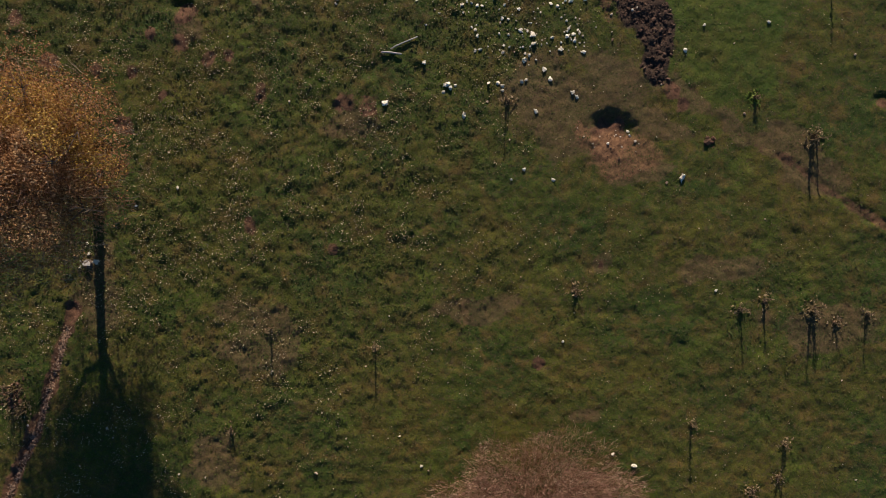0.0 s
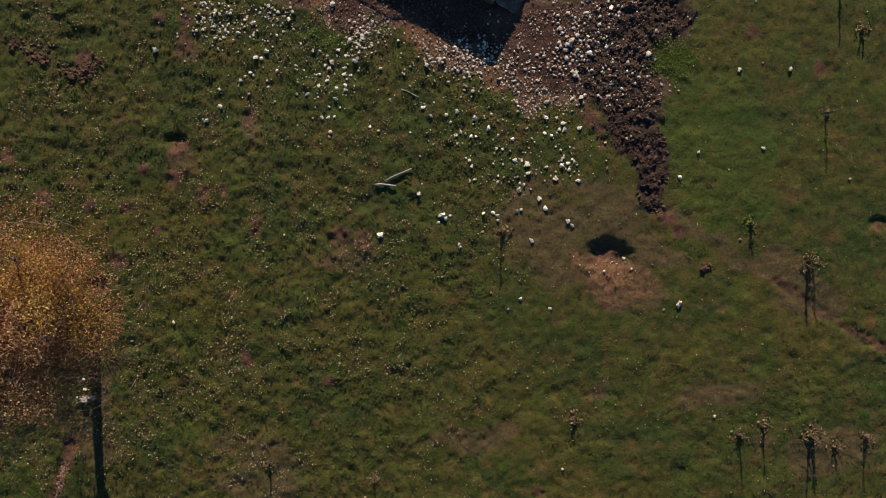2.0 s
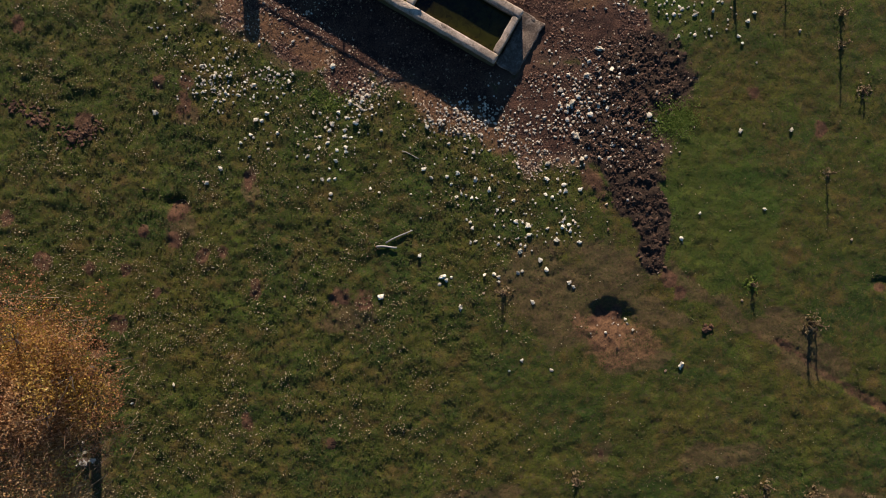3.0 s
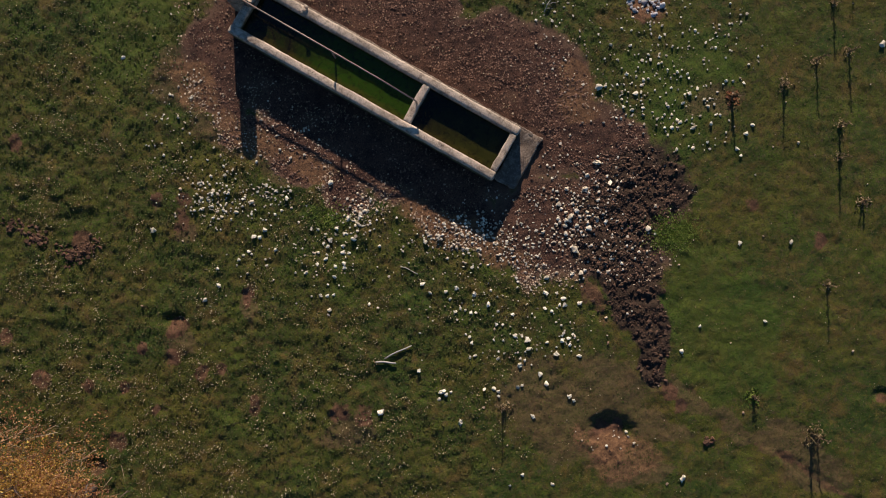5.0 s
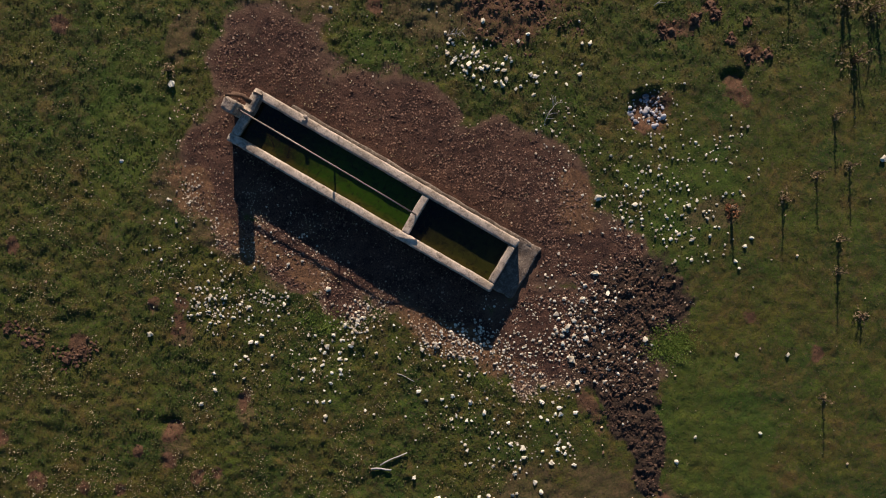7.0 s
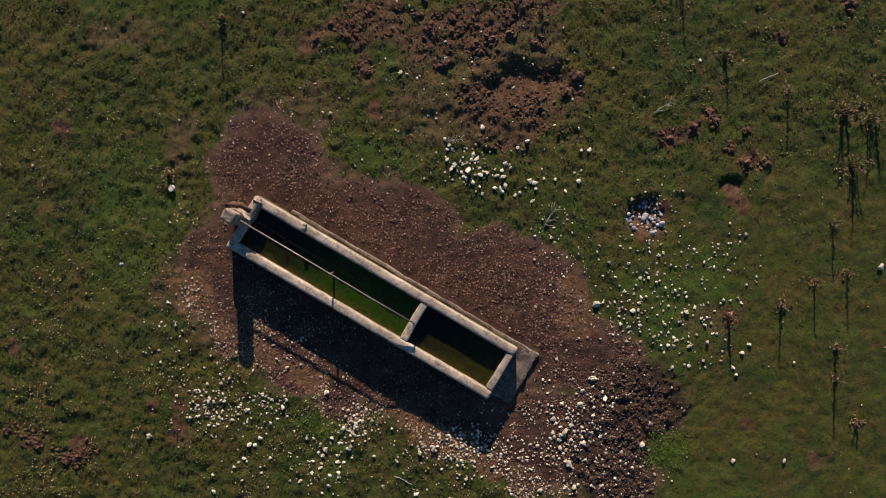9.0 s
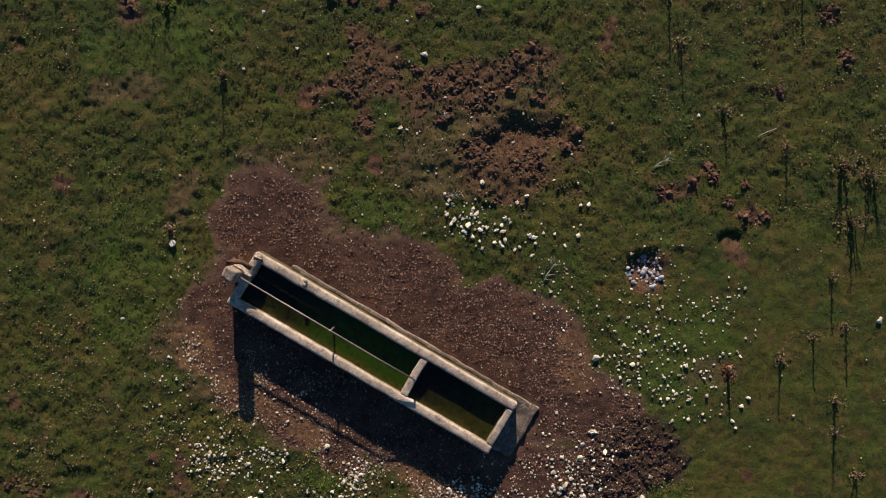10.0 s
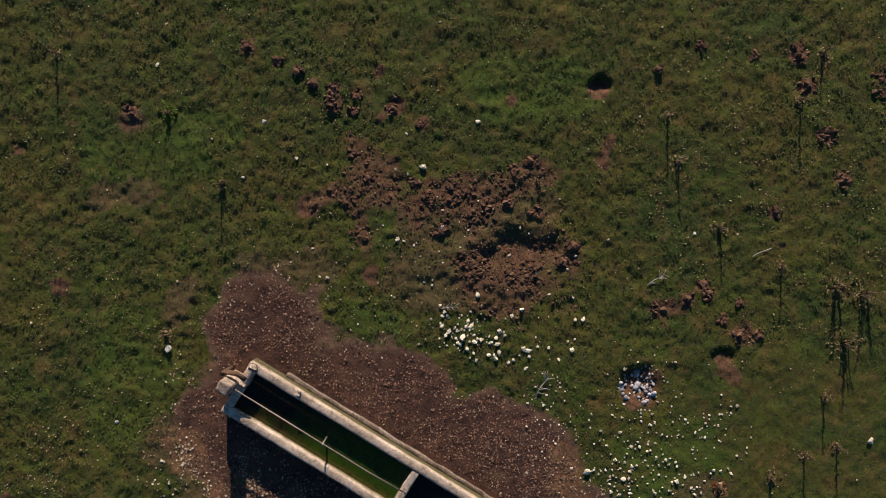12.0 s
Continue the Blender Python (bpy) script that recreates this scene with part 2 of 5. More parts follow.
# ---- materials ----
class Mat:
    """A node material with a Principled surface, and short ways to make its nodes."""

    def __init__(self, name, rough=0.9, metal=0.0, gloss=0.3):
        self.m = bpy.data.materials.new(name)
        self.m.use_nodes = True
        self.t = self.m.node_tree
        self.b = self.t.nodes["Principled BSDF"]
        self.b.inputs["Roughness"].default_value = rough
        self.b.inputs["Metallic"].default_value = metal
        self.b.inputs["Specular IOR Level"].default_value = gloss
        self.pos = self.t.nodes.new("ShaderNodeNewGeometry").outputs["Position"]

    def put(self, value, socket):
        if isinstance(value, bpy.types.NodeSocket):
            self.t.links.new(value, socket)
        elif isinstance(value, tuple) and len(value) == 3 and socket.type == "RGBA":
            socket.default_value = (*value, 1)
        else:
            socket.default_value = value

    def noise(self, scale, detail=4, rough=0.6, at=None, warp=0.0):
        n = self.t.nodes.new("ShaderNodeTexNoise")
        n.inputs["Scale"].default_value, n.inputs["Detail"].default_value = scale, detail
        n.inputs["Roughness"].default_value, n.inputs["Distortion"].default_value = rough, warp
        self.t.links.new(at or self.pos, n.inputs["Vector"])
        return n.outputs["Fac"]

    def local(self):
        return self.t.nodes.new("ShaderNodeTexCoord").outputs["Object"]

    def island(self):
        return self.t.nodes.new("ShaderNodeNewGeometry").outputs["Random Per Island"]

    def any_object(self):
        return self.t.nodes.new("ShaderNodeObjectInfo").outputs["Random"]

    def attr(self, name):
        n = self.t.nodes.new("ShaderNodeAttribute")
        n.attribute_name = name
        return n.outputs["Fac"]

    def ramp(self, value, *stops):
        n = self.t.nodes.new("ShaderNodeValToRGB")
        self.t.links.new(value, n.inputs[0])
        e = n.color_ramp.elements
        while len(e) < len(stops):
            e.new(0.5)
        for k, (at, colour) in zip(e, stops):
            k.position = at
            k.color = (*colour, 1) if isinstance(colour, tuple) else (colour, colour, colour, 1)
        return n.outputs[0]

    def mix(self, fac, a, b, how="MIX"):
        n = self.t.nodes.new("ShaderNodeMix")
        n.data_type, n.blend_type = "RGBA", how
        self.put(fac, n.inputs[0]), self.put(a, n.inputs[6]), self.put(b, n.inputs[7])
        return n.outputs[2]

    def sum(self, op, a, b):
        n = self.t.nodes.new("ShaderNodeMath")
        n.operation, n.use_clamp = op, op in ("ADD", "SUBTRACT")
        self.put(a, n.inputs[0]), self.put(b, n.inputs[1])
        return n.outputs[0]

    def bump(self, height, strength, distance):
        n = self.t.nodes.new("ShaderNodeBump")
        n.inputs["Strength"].default_value, n.inputs["Distance"].default_value = strength, distance
        self.t.links.new(height, n.inputs["Height"])
        self.t.links.new(n.outputs[0], self.b.inputs["Normal"])

    def thin(self, colour, share=0.28):
        """Foliage: some of the light passes through."""
        back = self.t.nodes.new("ShaderNodeBsdfTranslucent")
        both = self.t.nodes.new("ShaderNodeMixShader")
        both.inputs[0].default_value = share
        self.put(colour, back.inputs["Color"])
        self.t.links.new(self.b.outputs[0], both.inputs[1]), self.t.links.new(back.outputs[0], both.inputs[2])
        self.t.links.new(both.outputs[0], self.t.nodes["Material Output"].inputs["Surface"])
        return self.colour(colour)

    def colour(self, value):
        self.put(value, self.b.inputs["Base Color"])
        return self


def soil_edge(m, name, size=14.0, amount=0.55):
    """An attribute of the ground with its edge broken up by noise."""
    v = m.sum("ADD", m.attr(name), m.sum("MULTIPLY", m.sum("SUBTRACT", m.noise(size, 5, 0.7), 0.5), amount))
    return m.ramp(v, (0.38, 0.0), (0.62, 1.0))


def turf_tint(m):
    """Large patches shared by the ground and what grows on it: deep green, olive, straw."""
    c = m.mix(m.ramp(m.noise(0.30, 4, 0.6), (0.38, 0.0), (0.64, 1.0)), (0.035, 0.075, 0.013), (0.090, 0.098, 0.019))
    c = m.mix(m.ramp(m.noise(1.3, 5, 0.7, None, 0.5), (0.48, 0.0), (0.64, 0.68)), c, (0.150, 0.098, 0.045))
    c = m.mix(m.ramp(m.noise(2.1, 4, 0.65, None, 0.5), (0.36, 0.6), (0.48, 0.0)), c, (0.028, 0.062, 0.016))
    c = m.mix(m.ramp(m.noise(6.5, 4, 0.7), (0.54, 0.0), (0.66, 0.5)), c, (0.150, 0.140, 0.034))
    c = m.mix(m.ramp(m.noise(0.75, 3, 0.5), (0.54, 0.0), (0.68, 0.55)), c, (0.068, 0.120, 0.016))
    # drier, yellower turf in the south, fresher and greener in the north
    where = m.t.nodes.new("ShaderNodeSeparateXYZ")
    m.t.links.new(m.pos, where.inputs[0])
    north = m.t.nodes.new("ShaderNodeMapRange")
    north.inputs[1].default_value, north.inputs[2].default_value = -18.0, 14.0
    m.t.links.new(where.outputs[1], north.inputs[0])
    return m.mix(1.0, c, m.mix(north.outputs[0], (1.25, 1.08, 0.66), (1.05, 0.985, 0.60)), "MULTIPLY")


def make_ground():
    m = Mat("turf_and_soil", 0.92, 0, 0.22)
    green = turf_tint(m)
    green = m.mix(m.ramp(m.noise(7, 5, 0.75), (0.50, 0.0), (0.66, 0.8)), green, (0.105, 0.070, 0.038))
    green = m.mix(m.ramp(m.noise(24, 4, 0.75), (0.38, 0.6), (0.52, 0.0)), green, (0.024, 0.030, 0.010))
    green = m.mix(m.ramp(m.noise(31, 4, 0.75), (0.56, 0.0), (0.72, 0.55)), green, (0.180, 0.140, 0.070))
    green = m.mix(m.sum("MULTIPLY", soil_edge(m, "lush", 5, 1.2), 0.42), green, (0.062, 0.118, 0.013))
    dry = m.mix(m.ramp(m.noise(9, 6, 0.75), (0.35, 0.0), (0.65, 1.0)), (0.065, 0.048, 0.021), (0.200, 0.118, 0.062))
    soil = m.mix(m.ramp(m.noise(2.2, 6, 0.7), (0.35, 0.0), (0.65, 1.0)), (0.036, 0.019, 0.014), (0.128, 0.062, 0.037))
    soil = m.mix(m.ramp(m.noise(0.55, 4, 0.6), (0.46, 0.0), (0.62, 0.8)), soil, (0.140, 0.070, 0.042))
    soil = m.mix(m.ramp(m.noise(34, 4, 0.8), (0.52, 0.0), (0.66, 0.8)), soil, (0.205, 0.116, 0.073))
    soil = m.mix(m.ramp(m.noise(27, 4, 0.8), (0.38, 0.95), (0.50, 0.0)), soil, (0.018, 0.010, 0.008))
    soil = m.mix(m.ramp(m.sum("ADD", m.attr("bare"), m.sum("MULTIPLY", m.sum("SUBTRACT", m.noise(3.0, 4, 0.7), 0.5), 0.6)), (0.60, 0.65), (0.98, 0.0)), soil, (0.190, 0.116, 0.068))   # dry dust at the margins
    red = m.mix(m.ramp(m.noise(5, 6, 0.75), (0.35, 0.0), (0.66, 1.0)), (0.075, 0.037, 0.022), (0.205, 0.102, 0.056))
    mud = m.mix(m.noise(10, 5, 0.7), (0.024, 0.017, 0.011), (0.088, 0.056, 0.034))
    c = m.mix(m.sum("MULTIPLY", soil_edge(m, "dry", 11, 1.3), 0.6), green, dry)
    c = m.mix(m.sum("MULTIPLY", soil_edge(m, "red", 8, 1.4), 0.9), c, red)
    c = m.mix(soil_edge(m, "bare", 9, 0.9), c, soil)
    c = m.mix(m.sum("MULTIPLY", soil_edge(m, "sand", 9, 1.1), 0.8), c, m.mix(m.ramp(m.noise(8, 5, 0.75), (0.36, 0.0), (0.66, 1.0)), (0.105, 0.056, 0.027), (0.325, 0.175, 0.080)))
    c = m.mix(soil_edge(m, "mud", 9, 0.9), c, mud)
    m.colour(c)
    m.bump(m.sum("ADD", m.noise(42, 5, 0.8), m.noise(13, 4, 0.7)), 1.0, 0.055)
    return m.m


def make_grass():
    m = Mat("grass_blades", 0.7, 0, 0.28)
    tint = m.ramp(m.island(), (0.0, (0.026, 0.055, 0.012)), (0.45, (0.062, 0.105, 0.022)), (0.70, (0.125, 0.130, 0.034)), (0.88, (0.20, 0.160, 0.062)), (1.0, (0.30, 0.24, 0.13)))
    m.thin(m.mix(0.55, tint, turf_tint(m)))
    return m.m


def make_leaf(name, stops, patch=None, in_turf=False):
    m = Mat(name, 0.68, 0, 0.28)
    c = m.ramp(m.island(), *stops)
    if patch:
        c = m.mix(m.ramp(m.noise(0.5, 3), (0.40, 0.0), (0.62, 0.8)), c, patch)
    if in_turf:
        c = m.mix(0.55, c, turf_tint(m))
    m.thin(c, 0.3)
    return m.m


def make_stone(name, dark, light, rnd, stain=(0.28, 0.24, 0.18)):
    m = Mat(name, 0.9, 0, 0.25)
    pick = m.any_object() if rnd == "object" else m.island()
    c = m.mix(pick, dark, light)
    c = m.mix(m.ramp(m.noise(22, 5, 0.7), (0.50, 0.0), (0.72, 0.7)), c, stain)
    m.colour(c)
    m.bump(m.noise(60, 4, 0.7), 0.5, 0.01)
    return m.m


def make_concrete(name="weathered_concrete", dirt=0.5, growth=0.9):
    m = Mat(name, 0.92, 0, 0.2)
    at = m.local()
    c = m.mix(m.ramp(m.noise(1.3, 6, 0.7, at), (0.35, 0.0), (0.68, 1.0)), (0.38, 0.30, 0.21), (0.78, 0.64, 0.475))
    c = m.mix(m.ramp(m.noise(4.5, 6, 0.8, at, 0.8), (0.60 - 0.25 * dirt, 0.0), (0.74 - 0.12 * dirt, 0.9)), c, (0.105, 0.074, 0.052))
    c = m.mix(m.ramp(m.noise(26, 4, 0.8, at), (0.52, 0.0), (0.66, 0.5 if dirt < 1.2 else 0.12)), c, (0.70, 0.59, 0.45))
    c = m.mix(m.ramp(m.noise(21, 4, 0.8, at), (0.34, 0.5), (0.46, 0.0)), c, (0.13, 0.10, 0.07))
    # growth at the waterline, reaching up in uneven tongues
    level = m.t.nodes.new("ShaderNodeSeparateXYZ")
    m.t.links.new(at, level.inputs[0])
    wet = m.sum("ADD", level.outputs[2], m.sum("MULTIPLY", m.sum("SUBTRACT", m.noise(5, 4, 0.7, at), 0.5), 0.25))
    c = m.mix(m.ramp(wet, (0.44, growth), (0.60, 0.0)), c, (0.070, 0.062, 0.016))
    m.colour(c)
    m.bump(m.sum("ADD", m.noise(48, 5, 0.8, at), m.noise(13, 5, 0.75, at)), 1.0, 0.035)
    return m.m


def make_water(name, deep, algae, scum, thick):
    """Colour goes from deep to algae along the basin, across the span thick."""
    m = Mat(name, 0.12, 0, 0.28)
    where, rise = m.t.nodes.new("ShaderNodeSeparateXYZ"), m.t.nodes.new("ShaderNodeMapRange")
    m.t.links.new(m.local(), where.inputs[0])
    m.t.links.new(where.outputs[0], rise.inputs[0])
    rise.inputs[1].default_value, rise.inputs[2].default_value = thick
    c = m.mix(m.ramp(m.sum("ADD", m.sum("MULTIPLY", rise.outputs[0], 0.42), m.sum("MULTIPLY", m.noise(1.1, 4, 0.6, None, 0.8), 0.7)), (0.36, 0.0), (0.74, 1.0)), deep, algae)
    c = m.mix(m.ramp(m.noise(9, 4, 0.65), (0.52, 0.0), (0.74, 0.6)), c, scum)
    # ochre algae along the sunny side wall, its sunlit brightening put into the colour
    margin = m.t.nodes.new("ShaderNodeMapRange")
    m.t.links.new(m.sum("ADD", where.outputs[1], m.sum("MULTIPLY", m.noise(2.2, 4, 0.6), 0.35)), margin.inputs[0])
    margin.inputs[1].default_value, margin.inputs[2].default_value, margin.inputs[3].default_value, margin.inputs[4].default_value = 0.44, 0.72, 0.8, 0.0
    c = m.mix(margin.outputs[0], c, (0.075, 0.058, 0.010))
    c = m.mix(m.ramp(m.noise(3.2, 5, 0.7, None, 1.2), (0.50, 0.0), (0.68, 0.75)), c, deep)
    m.colour(c)
    m.bump(m.noise(5, 2), 0.08, 0.02)
    return m.m


def make_metal(name, colour, rust):
    m = Mat(name, 0.55, 0.6, 0.4)
    m.colour(m.mix(m.ramp(m.noise(25, 4, 0.7), (0.48, 0.0), (0.62, 1.0)), colour, rust))
    return m.m


def make_wood(name, dark, light):
    m = Mat(name, 0.88, 0, 0.2)
    at = m.t.nodes.new("ShaderNodeMapping")
    m.t.links.new(m.local(), at.inputs["Vector"])
    at.inputs["Scale"].default_value = (2.0, 14.0, 14.0)
    m.colour(m.mix(m.noise(4, 6, 0.7, at.outputs[0]), dark, light))
    m.bump(m.noise(6, 5, 0.7, at.outputs[0]), 0.6, 0.01)
    return m.m


GROUND, GRASS = make_ground(), make_grass()
LITTER = make_leaf("dry_leaf_litter", ((0.0, (0.22, 0.15, 0.07)), (0.5, (0.42, 0.33, 0.17)), (1.0, (0.58, 0.49, 0.31))))
FORB = make_leaf("low_forb_leaves", ((0.0, (0.034, 0.066, 0.014)), (0.4, (0.06, 0.108, 0.022)), (0.68, (0.12, 0.135, 0.035)), (0.84, (0.16, 0.105, 0.05)), (0.94, (0.22, 0.165, 0.085)), (1.0, (0.31, 0.25, 0.14))), None, True)
FRESH = make_leaf("fresh_grass", ((0.0, (0.08, 0.14, 0.018)), (0.6, (0.16, 0.23, 0.030)), (1.0, (0.26, 0.30, 0.06))))
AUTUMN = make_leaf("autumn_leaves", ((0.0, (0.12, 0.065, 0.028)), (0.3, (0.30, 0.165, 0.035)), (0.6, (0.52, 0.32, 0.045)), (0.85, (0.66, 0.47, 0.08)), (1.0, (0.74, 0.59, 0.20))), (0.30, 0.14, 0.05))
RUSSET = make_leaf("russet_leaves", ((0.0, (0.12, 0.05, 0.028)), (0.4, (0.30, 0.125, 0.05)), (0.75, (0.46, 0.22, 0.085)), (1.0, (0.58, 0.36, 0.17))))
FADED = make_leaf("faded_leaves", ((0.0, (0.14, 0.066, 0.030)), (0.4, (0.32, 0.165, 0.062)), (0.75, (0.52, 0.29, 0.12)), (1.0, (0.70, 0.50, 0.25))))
BARE_TWIG = make_leaf("bare_grey_twigs", ((0.0, (0.11, 0.068, 0.042)), (0.6, (0.25, 0.17, 0.11)), (1.0, (0.48, 0.38, 0.26))))
TWIG_RED = make_leaf("red_brown_twigs", ((0.0, (0.15, 0.078, 0.058)), (0.5, (0.33, 0.175, 0.115)), (0.85, (0.46, 0.29, 0.18)), (1.0, (0.66, 0.52, 0.33))))
LIMESTONE = make_stone("pale_limestone", (0.60, 0.52, 0.36), (0.90, 0.83, 0.63), "object", (0.40, 0.33, 0.22))
GREY_STONE = make_stone("grey_limestone", (0.20, 0.19, 0.185), (0.62, 0.61, 0.60), "object", (0.18, 0.16, 0.14))
PEBBLE = make_stone("pale_pebbles", (0.25, 0.155, 0.092), (0.82, 0.64, 0.42), "island", (0.36, 0.25, 0.155))
PALE_PEBBLE = make_stone("whitish_pebbles", (0.40, 0.32, 0.215), (0.88, 0.79, 0.59), "island", (0.40, 0.31, 0.20))
GRAVEL = make_stone("brown_gravel", (0.030, 0.016, 0.011), (0.37, 0.212, 0.132), "island", (0.09, 0.046, 0.029))
FURROW = make_stone("furrow_rubble", (0.08, 0.05, 0.033), (0.40, 0.265, 0.165), "island", (0.17, 0.10, 0.06))
CRUMB = make_stone("red_soil_crumbs", (0.050, 0.027, 0.018), (0.28, 0.140, 0.080), "island", (0.17, 0.085, 0.05))
CLOD = make_stone("earth_clods", (0.052, 0.028, 0.017), (0.18, 0.096, 0.053), "island", (0.13, 0.068, 0.039))
MUD_CLOD = make_stone("mud_clods", (0.034, 0.020, 0.013), (0.130, 0.076, 0.046), "island", (0.085, 0.048, 0.030))
STAINED_CONCRETE = make_concrete("brown_stained_concrete", 1.0, 0.0)
CONCRETE, MUDDY_CONCRETE, WATER = make_concrete(), make_concrete("mud_stained_concrete", 1.6, 0.0), make_water("green_algae_water", (0.010, 0.009, 0.003), (0.024, 0.054, 0.003), (0.046, 0.044, 0.008), (1.2, 4.6))
BROWN_WATER = make_water("brown_algae_water", (0.007, 0.006, 0.003), (0.030, 0.031, 0.005), (0.046, 0.038, 0.010), (6.7, 9.5))
RUST = make_stone("rust_crusted_iron", (0.10, 0.058, 0.034), (0.15, 0.088, 0.052), "object", (0.22, 0.14, 0.09))
RUSTY = make_metal("rusty_steel", (0.30, 0.25, 0.21), (0.19, 0.11, 0.07))
BARK = make_wood("bark", (0.060, 0.045, 0.035), (0.17, 0.13, 0.10))
GREY_WOOD = make_wood("weathered_grey_wood", (0.26, 0.24, 0.20), (0.52, 0.48, 0.42))
SAWN = make_wood("sawn_wood", (0.56, 0.48, 0.37), (0.76, 0.69, 0.56))
SEED_FLUFF = make_leaf("seed_fluff", ((0.0, (0.42, 0.31, 0.19)), (1.0, (0.74, 0.62, 0.44))))
WEED_STEM = make_leaf("dry_weed_stems", ((0.0, (0.10, 0.07, 0.035)), (1.0, (0.22, 0.17, 0.08))))
WEED_HEAD = make_leaf("dry_weed_heads", ((0.0, (0.16, 0.095, 0.05)), (0.6, (0.36, 0.23, 0.125)), (1.0, (0.54, 0.40, 0.24))))
WEED_LEAF = make_leaf("withered_weed_leaves", ((0.0, (0.14, 0.115, 0.045)), (0.35, (0.22, 0.165, 0.070)), (0.75, (0.34, 0.24, 0.120)), (1.0, (0.46, 0.34, 0.19))))
WEED_DEAD = make_leaf("dead_weed_leaves", ((0.0, (0.06, 0.045, 0.022)), (0.6, (0.12, 0.085, 0.045)), (1.0, (0.20, 0.15, 0.08))))


# ---- mesh helpers ----
def part(name, bm, material, parent=None, label="", flat=False):
    me = bpy.data.meshes.new(name)
    bmesh.ops.recalc_face_normals(bm, faces=bm.faces)
    bm.to_mesh(me)
    bm.free()
    if not flat:
        me.polygons.foreach_set("use_smooth", [True] * len(me.polygons))
    me.materials.append(material)
    ob = new(name, me)
    ob.parent = parent
    return tagged(ob, label)


def sheet(name, verts, faces, material, smooth_faces=False, parent=None):
    """A mesh object from arrays of corners and of equal-sided faces."""
    verts, faces = np.asarray(verts, np.float32), np.asarray(faces, np.int32)
    me = bpy.data.meshes.new(name)
    k = faces.shape[1]
    me.vertices.add(len(verts)), me.loops.add(faces.size), me.polygons.add(len(faces))
    me.vertices.foreach_set("co", verts.ravel())
    me.loops.foreach_set("vertex_index", faces.ravel())
    me.polygons.foreach_set("loop_start", np.arange(0, faces.size, k, dtype=np.int32))
    me.polygons.foreach_set("use_smooth", np.full(len(faces), smooth_faces))
    me.update(calc_edges=True)
    me.materials.append(material)
    ob = new(name, me)
    ob.parent = parent
    return ob


def empty(name, x, y, z, turn=0.0):
    ob = new(name)
    ob.empty_display_size = 0.2
    ob.matrix_basis = pose(x, y, z, 0, 0, turn)
    return ob


def tube(bm, points, radii, sides=7):
    """A tapering round tube through points, closed at both ends."""
    rings = []
    for i, p in enumerate(points):
        p = Vector(p)
        d = (Vector(points[min(i + 1, len(points) - 1)]) - Vector(points[max(i - 1, 0)])).normalized()
        a = d.orthogonal().normalized()
        b = d.cross(a)
        rings.append([bm.verts.new(p + radii[i] * (math.cos(k * math.tau / sides) * a + math.sin(k * math.tau / sides) * b)) for k in range(sides)])
    for r, s in zip(rings, rings[1:]):
        for k in range(sides):
            bm.faces.new((r[k], r[(k + 1) % sides], s[(k + 1) % sides], s[k]))
    bm.faces.new(rings[0][::-1])
    bm.faces.new(rings[-1])
    return bm


def worn_block(size, cuts=(1, 1, 1), bevel=0.04, wear=0.02, seed=0, at=(0, 0, 0)):
    """A block with its base at z = 0, rounded edges and an uneven, chipped surface."""
    bm = bmesh.new()
    bmesh.ops.create_cube(bm, size=1.0)
    bmesh.ops.scale(bm, vec=size, verts=bm.verts)
    for axis, n in enumerate(cuts):
        for k in range(1, n):
            co = Vector((0, 0, 0))
            co[axis] = size[axis] * (k / n - 0.5)
            no = Vector((0, 0, 0))
            no[axis] = 1
            bmesh.ops.bisect_plane(bm, geom=bm.verts[:] + bm.edges[:] + bm.faces[:], plane_co=co, plane_no=no)
    sharp = [e for e in bm.edges if len(e.link_faces) == 2 and e.calc_face_angle(0) > 0.8]
    bmesh.ops.bevel(bm, geom=sharp, offset=bevel, segments=3, profile=0.5, affect="EDGES")
    off = Vector((seed * 3.7, seed * 1.3, 0))
    for v in bm.verts:
        n = noise.noise_vector((v.co + off) * 2.2) * wear + noise.noise_vector((v.co + off) * 7.0) * wear * 0.6
        v.co += n
    bmesh.ops.translate(bm, vec=Vector(at) + Vector((0, 0, size[2] / 2)), verts=bm.verts)
    return bm


# ---- ground ----
def spread(lo, hi, step, far):
    inner = np.arange(lo, hi + step / 2, step)
    out = step * 1.5 * 1.45 ** np.arange(1, 40)
    out = np.cumsum(out)
    out = out[out < far]
    return np.concatenate([lo - out[::-1], inner, hi + out])


gx, gy = spread(-17.6, 17.6, 0.075, 2500), spread(-23.5, 21.5, 0.075, 2500)
GX, GY = np.meshgrid(gx, gy)
gz = ground_z(GX.ravel(), GY.ravel())
nx, ny = len(gx), len(gy)
idx = np.arange(nx * ny).reshape(ny, nx)
quads = np.stack([idx[:-1, :-1], idx[:-1, 1:], idx[1:, 1:], idx[1:, :-1]], -1).reshape(-1, 4)
ground = sheet("ground", np.stack([GX.ravel(), GY.ravel(), gz], -1), quads, GROUND, True)
tagged(ground, "grazed pasture of short turf with bare trampled earth", "ground", kind="structure")
for mask_name, values in zip(("bare", "mud", "red", "dry"), masks(GX.ravel(), GY.ravel())):
    ground.data.attributes.new(mask_name, "FLOAT", "POINT").data.foreach_set("value", values.astype(np.float32))
lush = cover(GX.ravel(), GY.ravel(), LUSH, 15, 0.8, 1.2)
